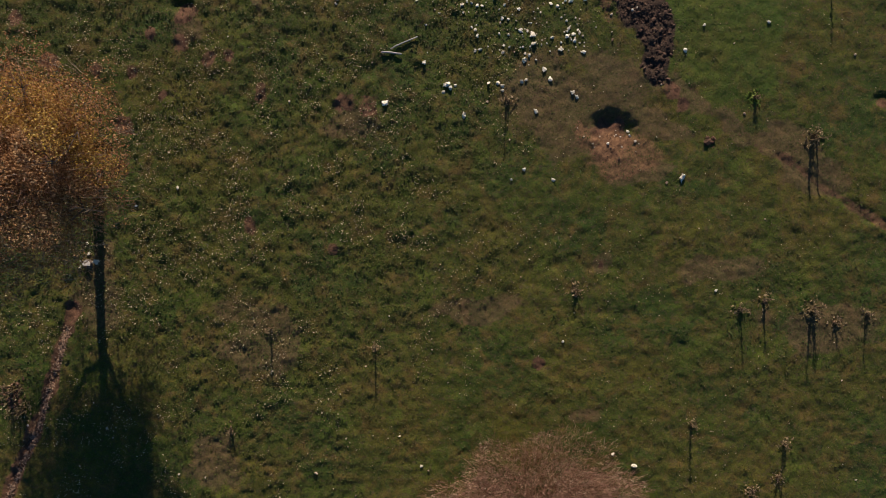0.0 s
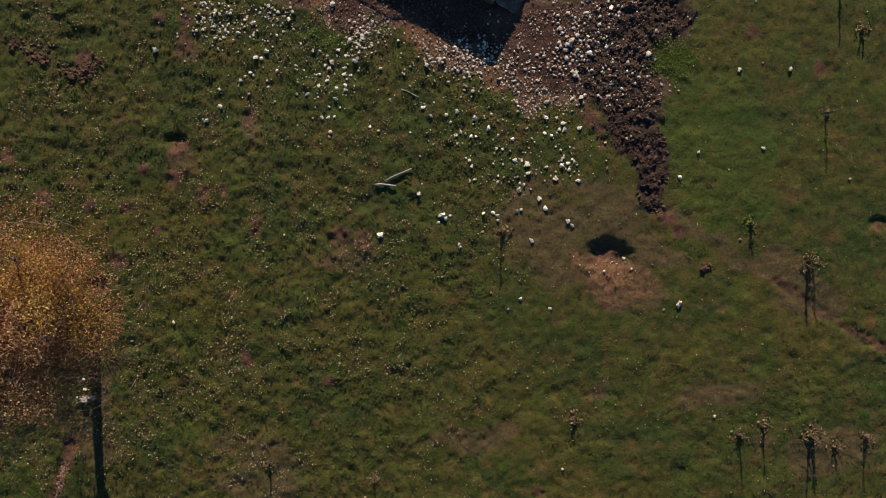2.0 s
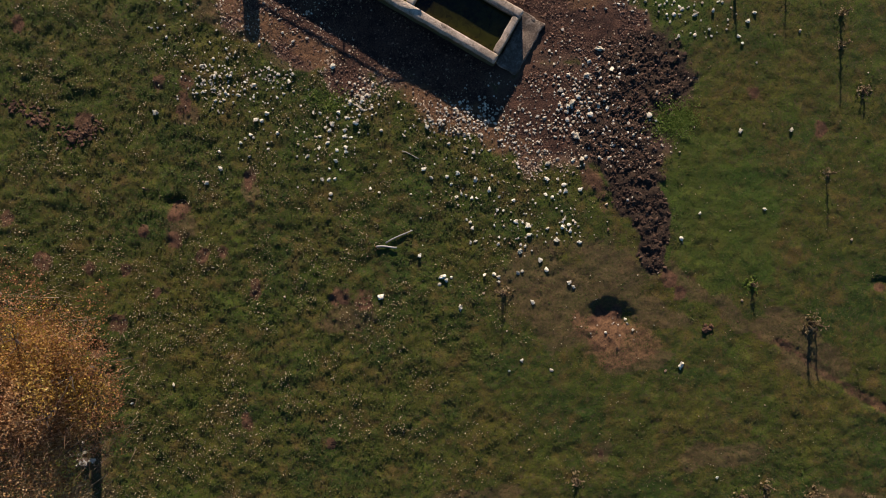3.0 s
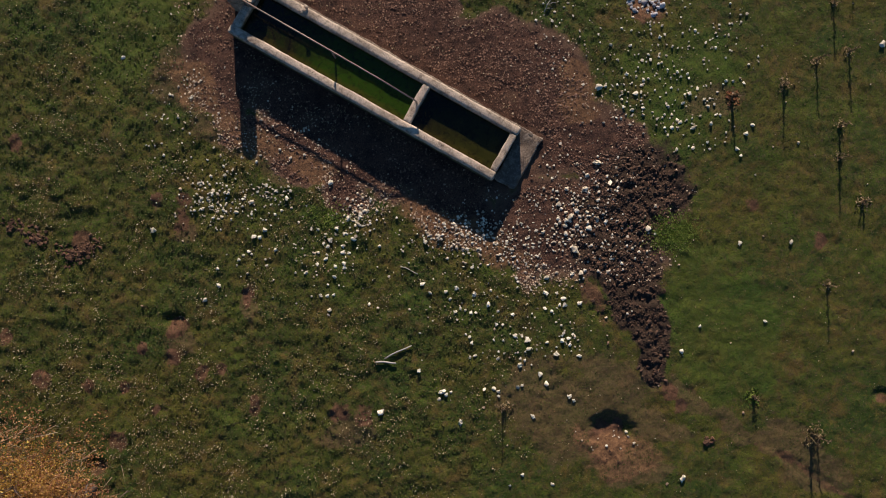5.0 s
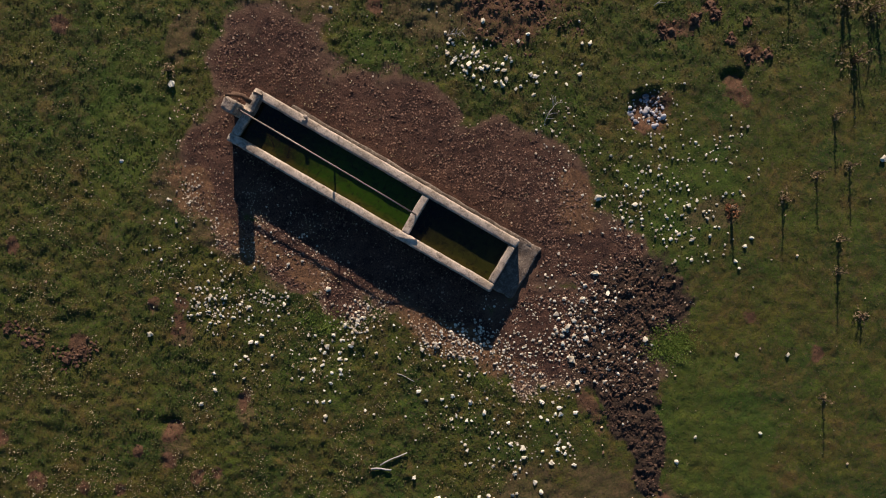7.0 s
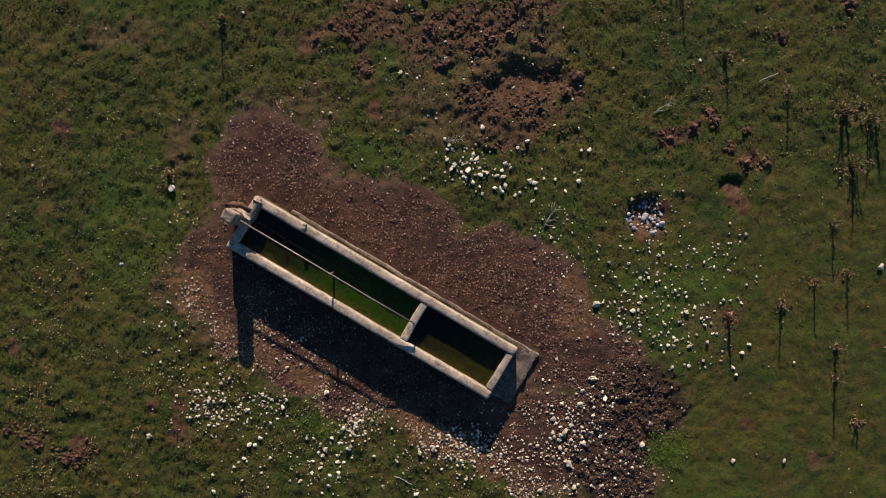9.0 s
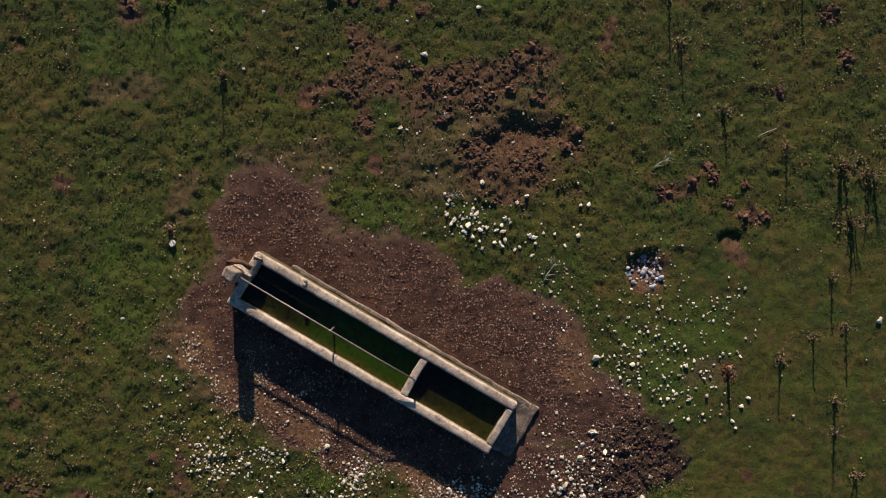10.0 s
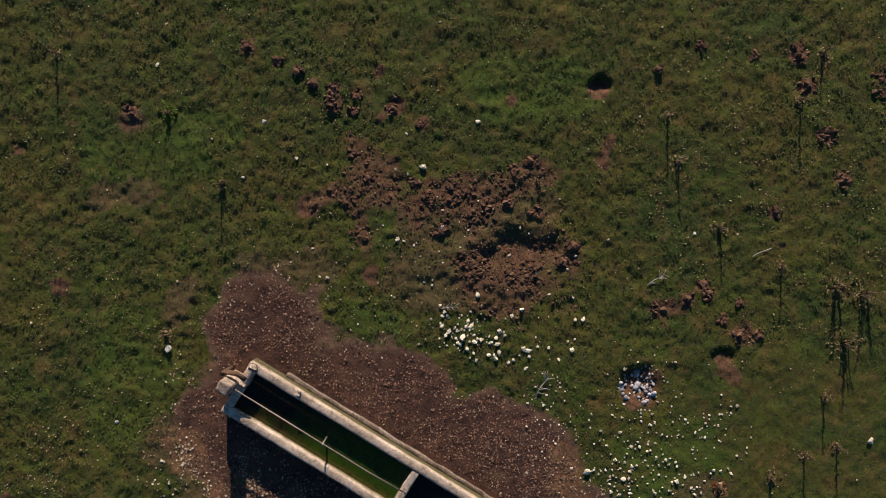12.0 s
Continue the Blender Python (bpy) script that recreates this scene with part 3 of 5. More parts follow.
sand = cover(GX.ravel(), GY.ravel(), [(5.8, -9.7, 1.3, 0.8, 0), (-8.5, 2.9, 1.0, 0.7, -50), (-6.7, 1.2, 1.4, 0.5, -30), (-4.6, 0.1, 1.0, 0.4, -28), (-0.1, -2.0, 1.7, 0.6, -25), (1.9, -3.0, 1.0, 0.45, -20), (4.5, 2.6, 0.6, 0.9, 20)], 16, 0.7, 1.2)
ground.data.attributes.new("sand", "FLOAT", "POINT").data.foreach_set("value", sand.astype(np.float32))
ground.data.attributes.new("lush", "FLOAT", "POINT").data.foreach_set("value", lush.astype(np.float32))


def height(x, y):
    return float(ground_z(np.array([x]), np.array([y]))[0])


def in_trough(x, y, room=0.0):
    c, s = math.cos(radians(TROUGH_TURN)), math.sin(radians(TROUGH_TURN))
    u, v = (x - TROUGH_AT[0]) * c + (y - TROUGH_AT[1]) * s, -(x - TROUGH_AT[0]) * s + (y - TROUGH_AT[1]) * c
    return (u > -0.3 - room) & (u < TROUGH_LONG + 1.0 + room) & (v > -room) & (v < TROUGH_WIDE + 0.25 + room)


# ---- concrete water trough ----
def build_trough():
    """In its own axes: u along the trough from its west corner, v across it."""
    L, W, t = TROUGH_LONG, TROUGH_WIDE, 0.30
    thing = empty("water_trough", *TROUGH_AT, -0.05, TROUGH_TURN)
    tagged(thing, "long weathered concrete cattle trough with two basins of green water", "trough")
    top = RIM + 0.05

    def block(name, u0, u1, v0, v1, z1, seed, bevel=0.045, wear=0.026, z0=0.0, label="", material=CONCRETE):
        size = (u1 - u0, v1 - v0, z1 - z0)
        cuts = tuple(max(1, round(s / 0.14)) for s in size)
        part(name, worn_block(size, cuts, bevel, wear, seed, ((u0 + u1) / 2, (v0 + v1) / 2, z0)), material, thing, label)

    block("long_wall", 0, L, 0, t, top, 1, 0.07, 0.014)
    block("long_wall", 0, L, W - t, W, top, 2, 0.07, 0.014)
    block("end_wall", 0.01, t, t + 0.003, W - t - 0.003, top - 0.02, 3)
    block("end_wall", L - t + 0.05, L - 0.01, t + 0.003, W - t - 0.003, top - 0.03, 4)
    block("divider", 6.47, 6.73, t + 0.003, W - t - 0.003, top - 0.03, 5)
    block("basin_floor", t + 0.003, L - t, t + 0.003, W - t - 0.003, 0.16, 6)
    block("ledge", 1.2, L + 0.45, W + 0.003, W + 0.14, 0.20, 7, 0.03, 0.035, material=MUDDY_CONCRETE)
    block("rim_stub", 1.86, 1.98, W - 0.20, W - 0.10, top + 0.10, 11, 0.02, 0.02, top - 0.02)
    block("rim_stub", 1.84, 1.95, W - 0.06, W + 0.03, top + 0.07, 12, 0.02, 0.02, top - 0.06)
    block("end_slab", L + 0.003, L + 0.80, 0.15, W + 0.10, 0.17, 8, 0.05, 0.07, label="low mud-stained concrete slab", material=MUDDY_CONCRETE)
    block("raised_corner", 0.0, 0.34, W - 0.95, W - 0.02, top + 0.16, 9, 0.15, 0.03, material=STAINED_CONCRETE)
    block("pillar", -0.40, 0.06, 0.82, 1.26, 1.62, 10, 0.09, 0.03, label="squat stained concrete spout pillar", material=STAINED_CONCRETE)
    # bent feed pipe behind the pillar
    part("feed_pipe", tube(bmesh.new(), [(-0.52, 1.22, 0.0), (-0.53, 1.22, 0.95), (-0.50, 1.26, 1.1), (-0.38, 1.40, 1.14), (-0.1, 1.50, 1.1), (0.22, 1.45, 1.02)],
                           [0.085] * 6, 10), RUST, thing, "rusty bent iron pipe")
    rail = part("rail", tube(bmesh.new(), [(0.05, 1.06, 1.20), (3.0, 1.04, 1.19), (5.2, 1.02, 1.16), (6.60, 1.00, 0.99)], [0.026] * 4, 8), RUSTY, thing, "rusty steel guard rail")
    part("post", tube(bmesh.new(), [(6.60, 1.0, top - 0.05), (6.60, 1.0, 1.01)], [0.03] * 2, 8), RUSTY, rail)
    part("post", tube(bmesh.new(), [(3.46, 1.03, 0.1), (3.46, 1.03, 1.26)], [0.03] * 2, 8), RUSTY, rail)
    for u0, u1 in ((t, 6.47), (6.73, L - t + 0.05)):
        bm = bmesh.new()
        bmesh.ops.create_grid(bm, x_segments=24, y_segments=6, size=0.5)
        bmesh.ops.scale(bm, vec=(u1 - u0 - 0.01, W - 2 * t - 0.01, 1), verts=bm.verts)
        bmesh.ops.translate(bm, vec=((u0 + u1) / 2, W / 2, 0), verts=bm.verts)
        w = part("water", bm, WATER if u0 < 3 else BROWN_WATER)
        w.matrix_basis = pose(*TROUGH_AT, WATER_LEVEL, 0, 0, TROUGH_TURN)
        tagged(w, "still green algae-filled water in the concrete trough" if u0 < 3 else "still murky brown-green water in the concrete trough", "water", kind="structure")
    return thing


WATER_LEVEL = 0.34
build_trough()


# ---- stones ----
def stone_mesh(seed, flat):
    bm = bmesh.new()
    bmesh.ops.create_icosphere(bm, subdivisions=2 if seed < 3 else 1, radius=0.5)
    for v in bm.verts:
        n = v.co.normalized()
        v.co += n * 0.42 * noise.noise(n * 1.5 + Vector((seed * 5.1, 0, 0))) + n * 0.20 * noise.noise(n * 3.4 + Vector((0, seed * 3.3, 0)))
        v.co.z *= flat
    me = bpy.data.meshes.new("stone")
    bm.to_mesh(me)
    bm.free()
    me.materials.append(LIMESTONE)
    return me


def cobble_mesh(seed):
    bm = bmesh.new()
    bmesh.ops.create_icosphere(bm, subdivisions=2, radius=0.5)
    for v in bm.verts:
        n = v.co.normalized()
        v.co = n * (0.5 + 0.16 * noise.noise(n * 1.2 + Vector((seed * 7.7, 0, 3))) + 0.05 * noise.noise(n * 3.0 + Vector((0, seed * 2.3, 0))))
        v.co.z *= 0.72
    for f in bm.faces:
        f.smooth = True
    me = bpy.data.meshes.new("stone")
    bm.to_mesh(me)
    bm.free()
    me.materials.append(GREY_STONE)
    return me


STONES = [stone_mesh(k, f) for k, f in enumerate((0.8, 0.6, 0.7, 0.85, 0.55, 0.7, 0.65, 0.9))]
COBBLES = [cobble_mesh(k) for k in range(6)]
stone_count = [0]


def lay_stone(x, y, size, lift=0.0, label="pale rounded limestone lying in the grass", group="loose stones in the pasture", shapes=STONES):
    ob = new("stone", shapes[stone_count[0] % len(shapes)])
    stone_count[0] += 1
    r = random.Random(stone_count[0])
    ob.matrix_basis = pose(x, y, height(x, y) + 0.17 * size + lift, r.uniform(-20, 20), r.uniform(-20, 20), r.uniform(0, 360)) @ Matrix.Diagonal(
        (size * r.uniform(0.9, 1.25), size * r.uniform(0.8, 1.05), size * r.uniform(0.6, 0.95), 1))
    return tagged(ob, label, "stone", group)


# single stones that stand out: place and size
for sx, sy, ss in ((-9.89, -2.04, 0.19), (-8.15, -4.4, 0.15), (-7.69, -3.92, 0.14), (-7.7, -3.34, 0.12), (-6.99, -3.05, 0.12), (8.07, -6.24, 0.17), (11.79, -2.54, 0.17),
                   (6.92, -2.06, 0.22), (10.05, -2.56, 0.14), (-2.21, -8.29, 0.21), (10.9, -5.23, 0.11), (8.68, -5.37, 0.11), (14.81, 4.13, 0.24), (-10.83, 3.82, 0.14),
                   (-9.1, 6.42, 0.26), (-3.84, -0.44, 0.20), (-0.88, -6.87, 0.13), (4.42, -2.76, 0.24)):
    lay_stone(sx, sy, ss)
for sx, sy, ss in ((-10.8, -12.0, 0.10), (-9.35, -11.35, 0.11), (2.62, -10.45, 0.15), (3.65, -10.8, 0.13), (2.2, -10.8, 0.1), (4.15, -16.4, 0.1), (9.4, -14.5, 0.1),
                   (8.1, -10.6, 0.22), (6.75, -20.7, 0.17), (6.0, -20.3, 0.12), (-0.7, -20.9, 0.13), (6.22, -9.05, 0.11), (6.28, -9.2, 0.09), (5.52, -9.5, 0.10), (6.45, -9.4, 0.09), (3.0, -8.45, 0.13), (0.52, -8.65, 0.16)):
    lay_stone(sx, sy, ss)
for sx, sy, ss in ((-0.72, 12.85, 0.17), (-4.98, 13.0, 0.12), (1.08, 14.45, 0.15), (-9.75, 15.95, 0.15), (1.3, 8.6, 0.17), (-6.1, 14.2, 0.12), (0.02, 10.85, 0.15),
                   (-1.48, 10.4, 0.14), (-1.3, 13.95, 0.1), (8.55, 10.95, 0.14), (-6.75, 12.3, 0.1), (-3.8, 9.0, 0.12)):
    lay_stone(sx, sy, ss)

# stones in the grass round the trough: place and size
STONES_NORTH_OF_THE_TROUGH = [(0.13, 7.86, 0.10), (0.20, 8.00, 0.10), (0.13, 7.50, 0.12), (0.36, 7.33, 0.14), (0.25, 7.20, 0.10), (0.65, 7.38, 0.10), (0.63, 7.11, 0.10), (0.82, 7.17, 0.16),
    (0.95, 7.53, 0.10), (1.02, 7.72, 0.10), (1.12, 7.54, 0.14), (0.69, 6.96, 0.10), (0.79, 6.90, 0.10), (0.86, 7.06, 0.10), (1.00, 6.75, 0.12), (1.25, 7.03, 0.14),
    (1.36, 7.12, 0.10), (1.47, 7.08, 0.12), (1.33, 6.38, 0.10), (1.75, 6.59, 0.10), (1.92, 6.58, 0.10), (2.00, 6.46, 0.14), (2.11, 6.68, 0.14), (2.01, 6.98, 0.12),
    (1.97, 7.17, 0.12), (2.08, 7.40, 0.12), (2.27, 7.27, 0.10), (1.80, 7.00, 0.10), (0.05, 8.19, 0.10), (0.30, 7.87, 0.10), (1.23, 6.62, 0.08)]
STONES_NORTH_EAST = [(2.42, 6.36, 0.10), (2.59, 6.45, 0.10), (2.91, 6.84, 0.12), (3.08, 6.77, 0.12), (3.03, 6.17, 0.12), (3.12, 6.56, 0.10), (3.40, 6.92, 0.10), (3.76, 6.91, 0.10),
    (4.13, 6.53, 0.10), (4.55, 6.86, 0.14), (4.64, 7.89, 0.10), (4.91, 7.90, 0.12), (2.49, 7.94, 0.10), (2.81, 8.19, 0.10), (4.41, 7.15, 0.08), (4.65, 7.21, 0.08)]
STONES_EAST_GRASS = [(5.23, 2.75, 0.26), (5.48, 2.77, 0.12), (6.18, 3.17, 0.12), (5.86, 2.81, 0.10), (6.51, 3.08, 0.10), (6.74, 2.97, 0.12), (7.31, 2.99, 0.10), (6.49, 2.51, 0.18),
    (6.68, 2.55, 0.12), (6.02, 2.32, 0.12), (6.08, 2.05, 0.12), (6.38, 1.96, 0.14), (6.75, 2.03, 0.12), (5.83, 1.69, 0.10), (6.00, 1.69, 0.12), (6.37, 1.77, 0.10),
    (7.57, 2.09, 0.12), (7.90, 3.23, 0.12), (8.02, 3.06, 0.10), (8.30, 3.01, 0.10), (8.24, 3.16, 0.10), (7.56, 3.31, 0.10), (7.30, 3.84, 0.12), (6.92, 3.80, 0.10),
    (7.00, 3.65, 0.12), (7.25, 3.50, 0.10), (7.30, 4.41, 0.12), (7.47, 4.49, 0.10), (5.64, 4.14, 0.12), (6.33, 4.11, 0.10), (6.34, 4.62, 0.10), (8.51, 4.62, 0.12)]
STONES_FAR_EAST_GRASS = [(8.10, 2.17, 0.16), (8.16, 2.47, 0.12), (8.31, 2.51, 0.14), (8.59, 2.66, 0.12), (8.81, 2.30, 0.12), (8.93, 2.06, 0.12), (7.71, 1.79, 0.12), (7.90, 1.61, 0.12),
    (8.00, 1.52, 0.16), (7.73, 1.35, 0.16), (7.48, 1.35, 0.10), (7.60, 1.10, 0.10), (8.42, 1.33, 0.14), (9.05, 1.48, 0.16), (9.18, 1.77, 0.10), (9.35, 1.77, 0.12),
    (8.27, 0.72, 0.10), (8.43, 0.66, 0.14), (8.92, 0.85, 0.12), (7.89, 0.62, 0.12), (10.45, 1.43, 0.14), (10.22, 1.12, 0.16), (9.94, 0.62, 0.18), (10.06, 0.39, 0.12),
    (9.45, 2.82, 0.10), (9.55, 2.91, 0.12), (9.79, 2.91, 0.10), (10.14, 2.84, 0.10), (9.80, 2.48, 0.10), (9.21, 4.03, 0.12), (9.54, 3.69, 0.10), (10.64, 3.73, 0.10)]
STONES_SOUTH_WEST_GRASS = [(-4.53, -2.01, 0.12), (-4.29, -2.03, 0.12), (-3.87, -2.38, 0.16), (-4.11, -2.50, 0.12), (-3.96, -2.61, 0.12), (-3.67, -2.01, 0.14), (-3.40, -2.19, 0.16), (-3.31, -2.19, 0.12),
    (-3.08, -2.38, 0.16), (-2.94, -2.09, 0.12), (-3.46, -2.61, 0.12), (-3.46, -2.82, 0.16), (-3.25, -2.84, 0.12), (-3.43, -3.19, 0.14), (-3.41, -3.34, 0.16), (-3.71, -3.30, 0.14),
    (-4.02, -3.04, 0.14), (-4.29, -2.82, 0.12), (-4.33, -3.21, 0.12), (-3.73, -3.65, 0.14), (-4.22, -4.27, 0.14), (-3.99, -4.27, 0.14), (-3.76, -4.25, 0.14), (-2.58, -4.58, 0.12),
    (-2.28, -4.70, 0.10), (-3.93, -4.77, 0.16), (-0.64, -2.46, 0.16), (-0.76, -3.92, 0.16), (-4.71, -3.50, 0.14), (-3.25, -1.67, 0.16), (-2.83, -1.61, 0.12), (-3.02, -1.90, 0.12)]
STONES_SOUTH_GRASS = [(-0.49, -4.19, 0.14), (0.05, -4.17, 0.14), (0.40, -4.06, 0.14), (0.18, -4.42, 0.12), (1.01, -4.27, 0.16), (1.47, -4.60, 0.16), (1.80, -4.35, 0.10), (0.36, -4.85, 0.14),
    (0.53, -4.75, 0.12), (0.70, -4.79, 0.10), (0.90, -4.89, 0.12), (1.05, -4.89, 0.10), (1.82, -4.85, 0.10), (2.32, -4.95, 0.14), (1.75, -5.29, 0.14), (1.98, -5.31, 0.10),
    (0.72, -5.62, 0.10), (0.84, -5.72, 0.12), (0.92, -5.92, 0.12), (0.86, -6.42, 0.12), (1.03, -6.36, 0.10), (1.98, -5.84, 0.10), (1.83, -6.23, 0.10), (1.81, -6.46, 0.12),
    (1.33, -7.51, 0.14), (1.66, -7.49, 0.16), (1.83, -7.59, 0.14), (1.83, -7.75, 0.12), (-0.10, -7.59, 0.20), (0.05, -7.71, 0.16), (0.21, -7.61, 0.12), (-0.20, -7.86, 0.16)]
STONES_SOUTH_EAST_GRASS = [(2.38, -5.72, 0.14), (2.63, -5.72, 0.10), (2.81, -5.84, 0.18), (2.85, -6.15, 0.16), (2.56, -6.71, 0.18), (2.73, -6.54, 0.12), (3.24, -6.99, 0.18), (3.45, -7.34, 0.16),
    (2.49, -7.43, 0.14), (2.62, -7.39, 0.12), (4.23, -7.77, 0.14), (4.40, -7.92, 0.12), (3.48, -5.92, 0.12), (3.98, -5.86, 0.16), (4.00, -5.70, 0.12), (4.21, -5.78, 0.16),
    (4.35, -5.64, 0.12), (4.25, -6.01, 0.14), (3.79, -6.30, 0.16), (4.59, -6.38, 0.14), (3.44, -4.23, 0.16), (3.90, -4.63, 0.12), (4.09, -4.63, 0.18), (4.03, -4.42, 0.18),
    (3.42, -4.75, 0.12), (3.63, -4.85, 0.12), (3.82, -4.23, 0.10), (4.59, -4.60, 0.18), (4.34, -3.59, 0.14), (4.62, -3.53, 0.16), (4.76, -3.47, 0.12)]
STONES_WEST_GRASS = [(-8.47, -1.36, 0.12), (-7.84, -0.79, 0.14), (-8.22, -0.96, 0.16), (-7.99, -1.02, 0.12), (-8.37, -0.81, 0.12), (-7.88, -1.23, 0.12), (-7.84, -1.61, 0.12), (-7.54, -1.59, 0.16),
    (-7.50, -1.36, 0.14), (-7.06, -1.42, 0.16), (-7.35, -0.04, 0.12), (-7.43, -0.17, 0.12), (-7.16, -0.00, 0.12), (-7.47, 0.13, 0.12), (-7.89, -0.21, 0.12), (-8.26, -0.52, 0.12),
    (-6.52, -1.09, 0.18), (-6.54, -1.48, 0.12), (-6.84, -0.98, 0.12), (-6.02, -0.52, 0.14), (-5.71, -0.71, 0.14), (-6.33, -0.75, 0.12), (-5.35, -0.96, 0.16), (-5.51, -1.38, 0.16),
    (-5.74, -1.52, 0.12), (-6.47, -2.25, 0.22), (-6.28, -2.29, 0.18), (-6.11, -2.04, 0.16), (-6.67, -2.77, 0.14), (-6.84, -2.90, 0.12), (-5.73, -2.73, 0.14), (-4.95, -1.78, 0.12)]
for spots in (STONES_NORTH_OF_THE_TROUGH, STONES_NORTH_EAST, STONES_EAST_GRASS, STONES_FAR_EAST_GRASS, STONES_SOUTH_WEST_GRASS, STONES_SOUTH_GRASS, STONES_SOUTH_EAST_GRASS, STONES_WEST_GRASS):
    for sx, sy, ss in spots:
        lay_stone(sx, sy, ss * (1.2 if sy > 6 else 0.88 if sx > 5 and sy > 0 else 0.82 if sx < -5 else 0.95))

# stones trodden into the mud at the trough's end
rg = random.Random(7)
for _ in range(26):
    sx, sy = rg.gauss(5.0, 0.8), rg.gauss(-1.2, 1.0)
    if not in_trough(sx, sy, 0.15):
        lay_stone(sx, sy, 0.09 + 0.12 * rg.random() ** 2, 0, "pale limestone trodden into dark mud")
# heap of stones in a hollow
for k in range(54):
    a, d = rg.uniform(0, math.tau), 0.60 * rg.random() ** 0.65
    lay_stone(6.86 + d * math.cos(a), 5.70 + d * math.sin(a), 0.08 + 0.13 * rg.random() ** 1.7, 0.10 * max(0, 0.45 - d) * rg.random(),
              "grey-white limestone in a heap lying in a hollow", "stone heap", COBBLES)

ICO_V = np.array([(0, 0, 1)] + [(0.894 * math.cos(math.tau * k / 5), 0.894 * math.sin(math.tau * k / 5), 0.447) for k in range(5)]
                 + [(0.894 * math.cos(math.tau * (k + 0.5) / 5), 0.894 * math.sin(math.tau * (k + 0.5) / 5), -0.447) for k in range(5)] + [(0, 0, -1)])
ICO_F = np.array([(0, 1 + k, 1 + (k + 1) % 5) for k in range(5)] + [(1 + k, 6 + k, 1 + (k + 1) % 5) for k in range(5)]
                 + [(1 + (k + 1) % 5, 6 + k, 6 + (k + 1) % 5) for k in range(5)] + [(11, 6 + (k + 1) % 5, 6 + k) for k in range(5)])


def lumps(name, x, y, size, material, flat=0.55, sink=0.15, seed=0, rough=0.36):
    """Many small uneven lumps lying on the ground, joined."""
    g = np.random.default_rng(seed)
    keep = ~in_trough(x, y, 0.05)
    x, y, size = x[keep], y[keep], size[keep]
    n = len(x)
    v = ICO_V[None] * (1 + g.uniform(-rough, rough, (n, 12, 1)))
    stretch = g.uniform(0.75, 1.25, (n, 1, 3)) * np.array([1, 1, flat])
    v = v * stretch * (size / 2)[:, None, None]
    a = g.uniform(0, math.tau, n)
    c, s = np.cos(a)[:, None], np.sin(a)[:, None]
    z = ground_z(x, y)
    out = np.stack([v[..., 0] * c - v[..., 1] * s + x[:, None], v[..., 0] * s + v[..., 1] * c + y[:, None], v[..., 2] + (z + size * flat * (0.5 - sink))[:, None]], -1)
    faces = (ICO_F[None] + 12 * np.arange(n)[:, None, None]).reshape(-1, 3)
    return sheet(name, out.reshape(-1, 3), faces, material)


def scatter(g, spots):
    """Places and sizes from (x, y, rx, ry, count, small, large)."""
    xs, ys, ss = [], [], []
    for cx, cy, rx, ry, n, lo, hi in spots:
        xs.append(cx + g.normal(0, 0.55, n) * rx), ys.append(cy + g.normal(0, 0.55, n) * ry)
        ss.append(lo + (hi - lo) * g.random(n) ** 2.2)
    return np.concatenate(xs), np.concatenate(ys), np.concatenate(ss)


g = np.random.default_rng(3)
# pebbles: place, spread, count, smallest and largest
PEBBLES_ROUND_THE_MUD = [(0.6, -2.2, 1.8, 0.8, 320, 0.04, 0.12), (4.9, -0.9, 1.3, 1.9, 150, 0.03, 0.1), (4.3, -1.7, 1.0, 1.1, 100, 0.06, 0.15), (6.0, -2.6, 1.3, 1.1, 80, 0.05, 0.13),
        (2.5, -5.8, 0.9, 0.6, 26, 0.05, 0.1), (4.0, -5.8, 0.9, 0.8, 30, 0.05, 0.1), (1.5, -4.5, 4.0, 1.8, 90, 0.05, 0.11), (5.8, -9.35, 1.1, 0.5, 12, 0.04, 0.08),
        (3.2, -0.9, 1.3, 1.3, 90, 0.03, 0.1), (2.6, -2.8, 1.6, 0.8, 170, 0.05, 0.11)]
PEBBLES_IN_THE_EAST = [(1.0, 7.3, 1.3, 0.7, 60, 0.05, 0.11), (6.4, 2.6, 1.5, 1.3, 85, 0.05, 0.1), (8.2, 1.9, 1.6, 1.6, 85, 0.05, 0.1), (7.8, 4.1, 2.2, 1.0, 65, 0.05, 0.1),
        (9.6, 4.8, 1.2, 1.2, 28, 0.05, 0.11), (0.0, 10.0, 5.0, 2.6, 60, 0.05, 0.11), (7.0, 5.8, 1.0, 0.9, 60, 0.05, 0.12), (3.8, 4.6, 1.0, 2.0, 60, 0.05, 0.1)]
PEBBLES_IN_THE_WEST = [(-7.75, -0.95, 0.95, 0.9, 150, 0.05, 0.11), (-6.0, -0.85, 0.7, 0.6, 60, 0.05, 0.11), (-3.3, -2.0, 1.2, 1.2, 50, 0.04, 0.1), (-2.95, -1.6, 0.6, 0.6, 70, 0.05, 0.12),
        (-4.8, -3.0, 2.6, 2.0, 60, 0.05, 0.11), (-8.6, 2.6, 1.2, 1.2, 80, 0.04, 0.1), (-6.0, 0.9, 1.8, 0.8, 60, 0.04, 0.11), (-9.5, 1.0, 1.0, 2.0, 30, 0.05, 0.1)]
pebbles = lumps("pebbles", *scatter(g, PEBBLES_ROUND_THE_MUD + PEBBLES_IN_THE_EAST + PEBBLES_IN_THE_WEST), PALE_PEBBLE, seed=31)
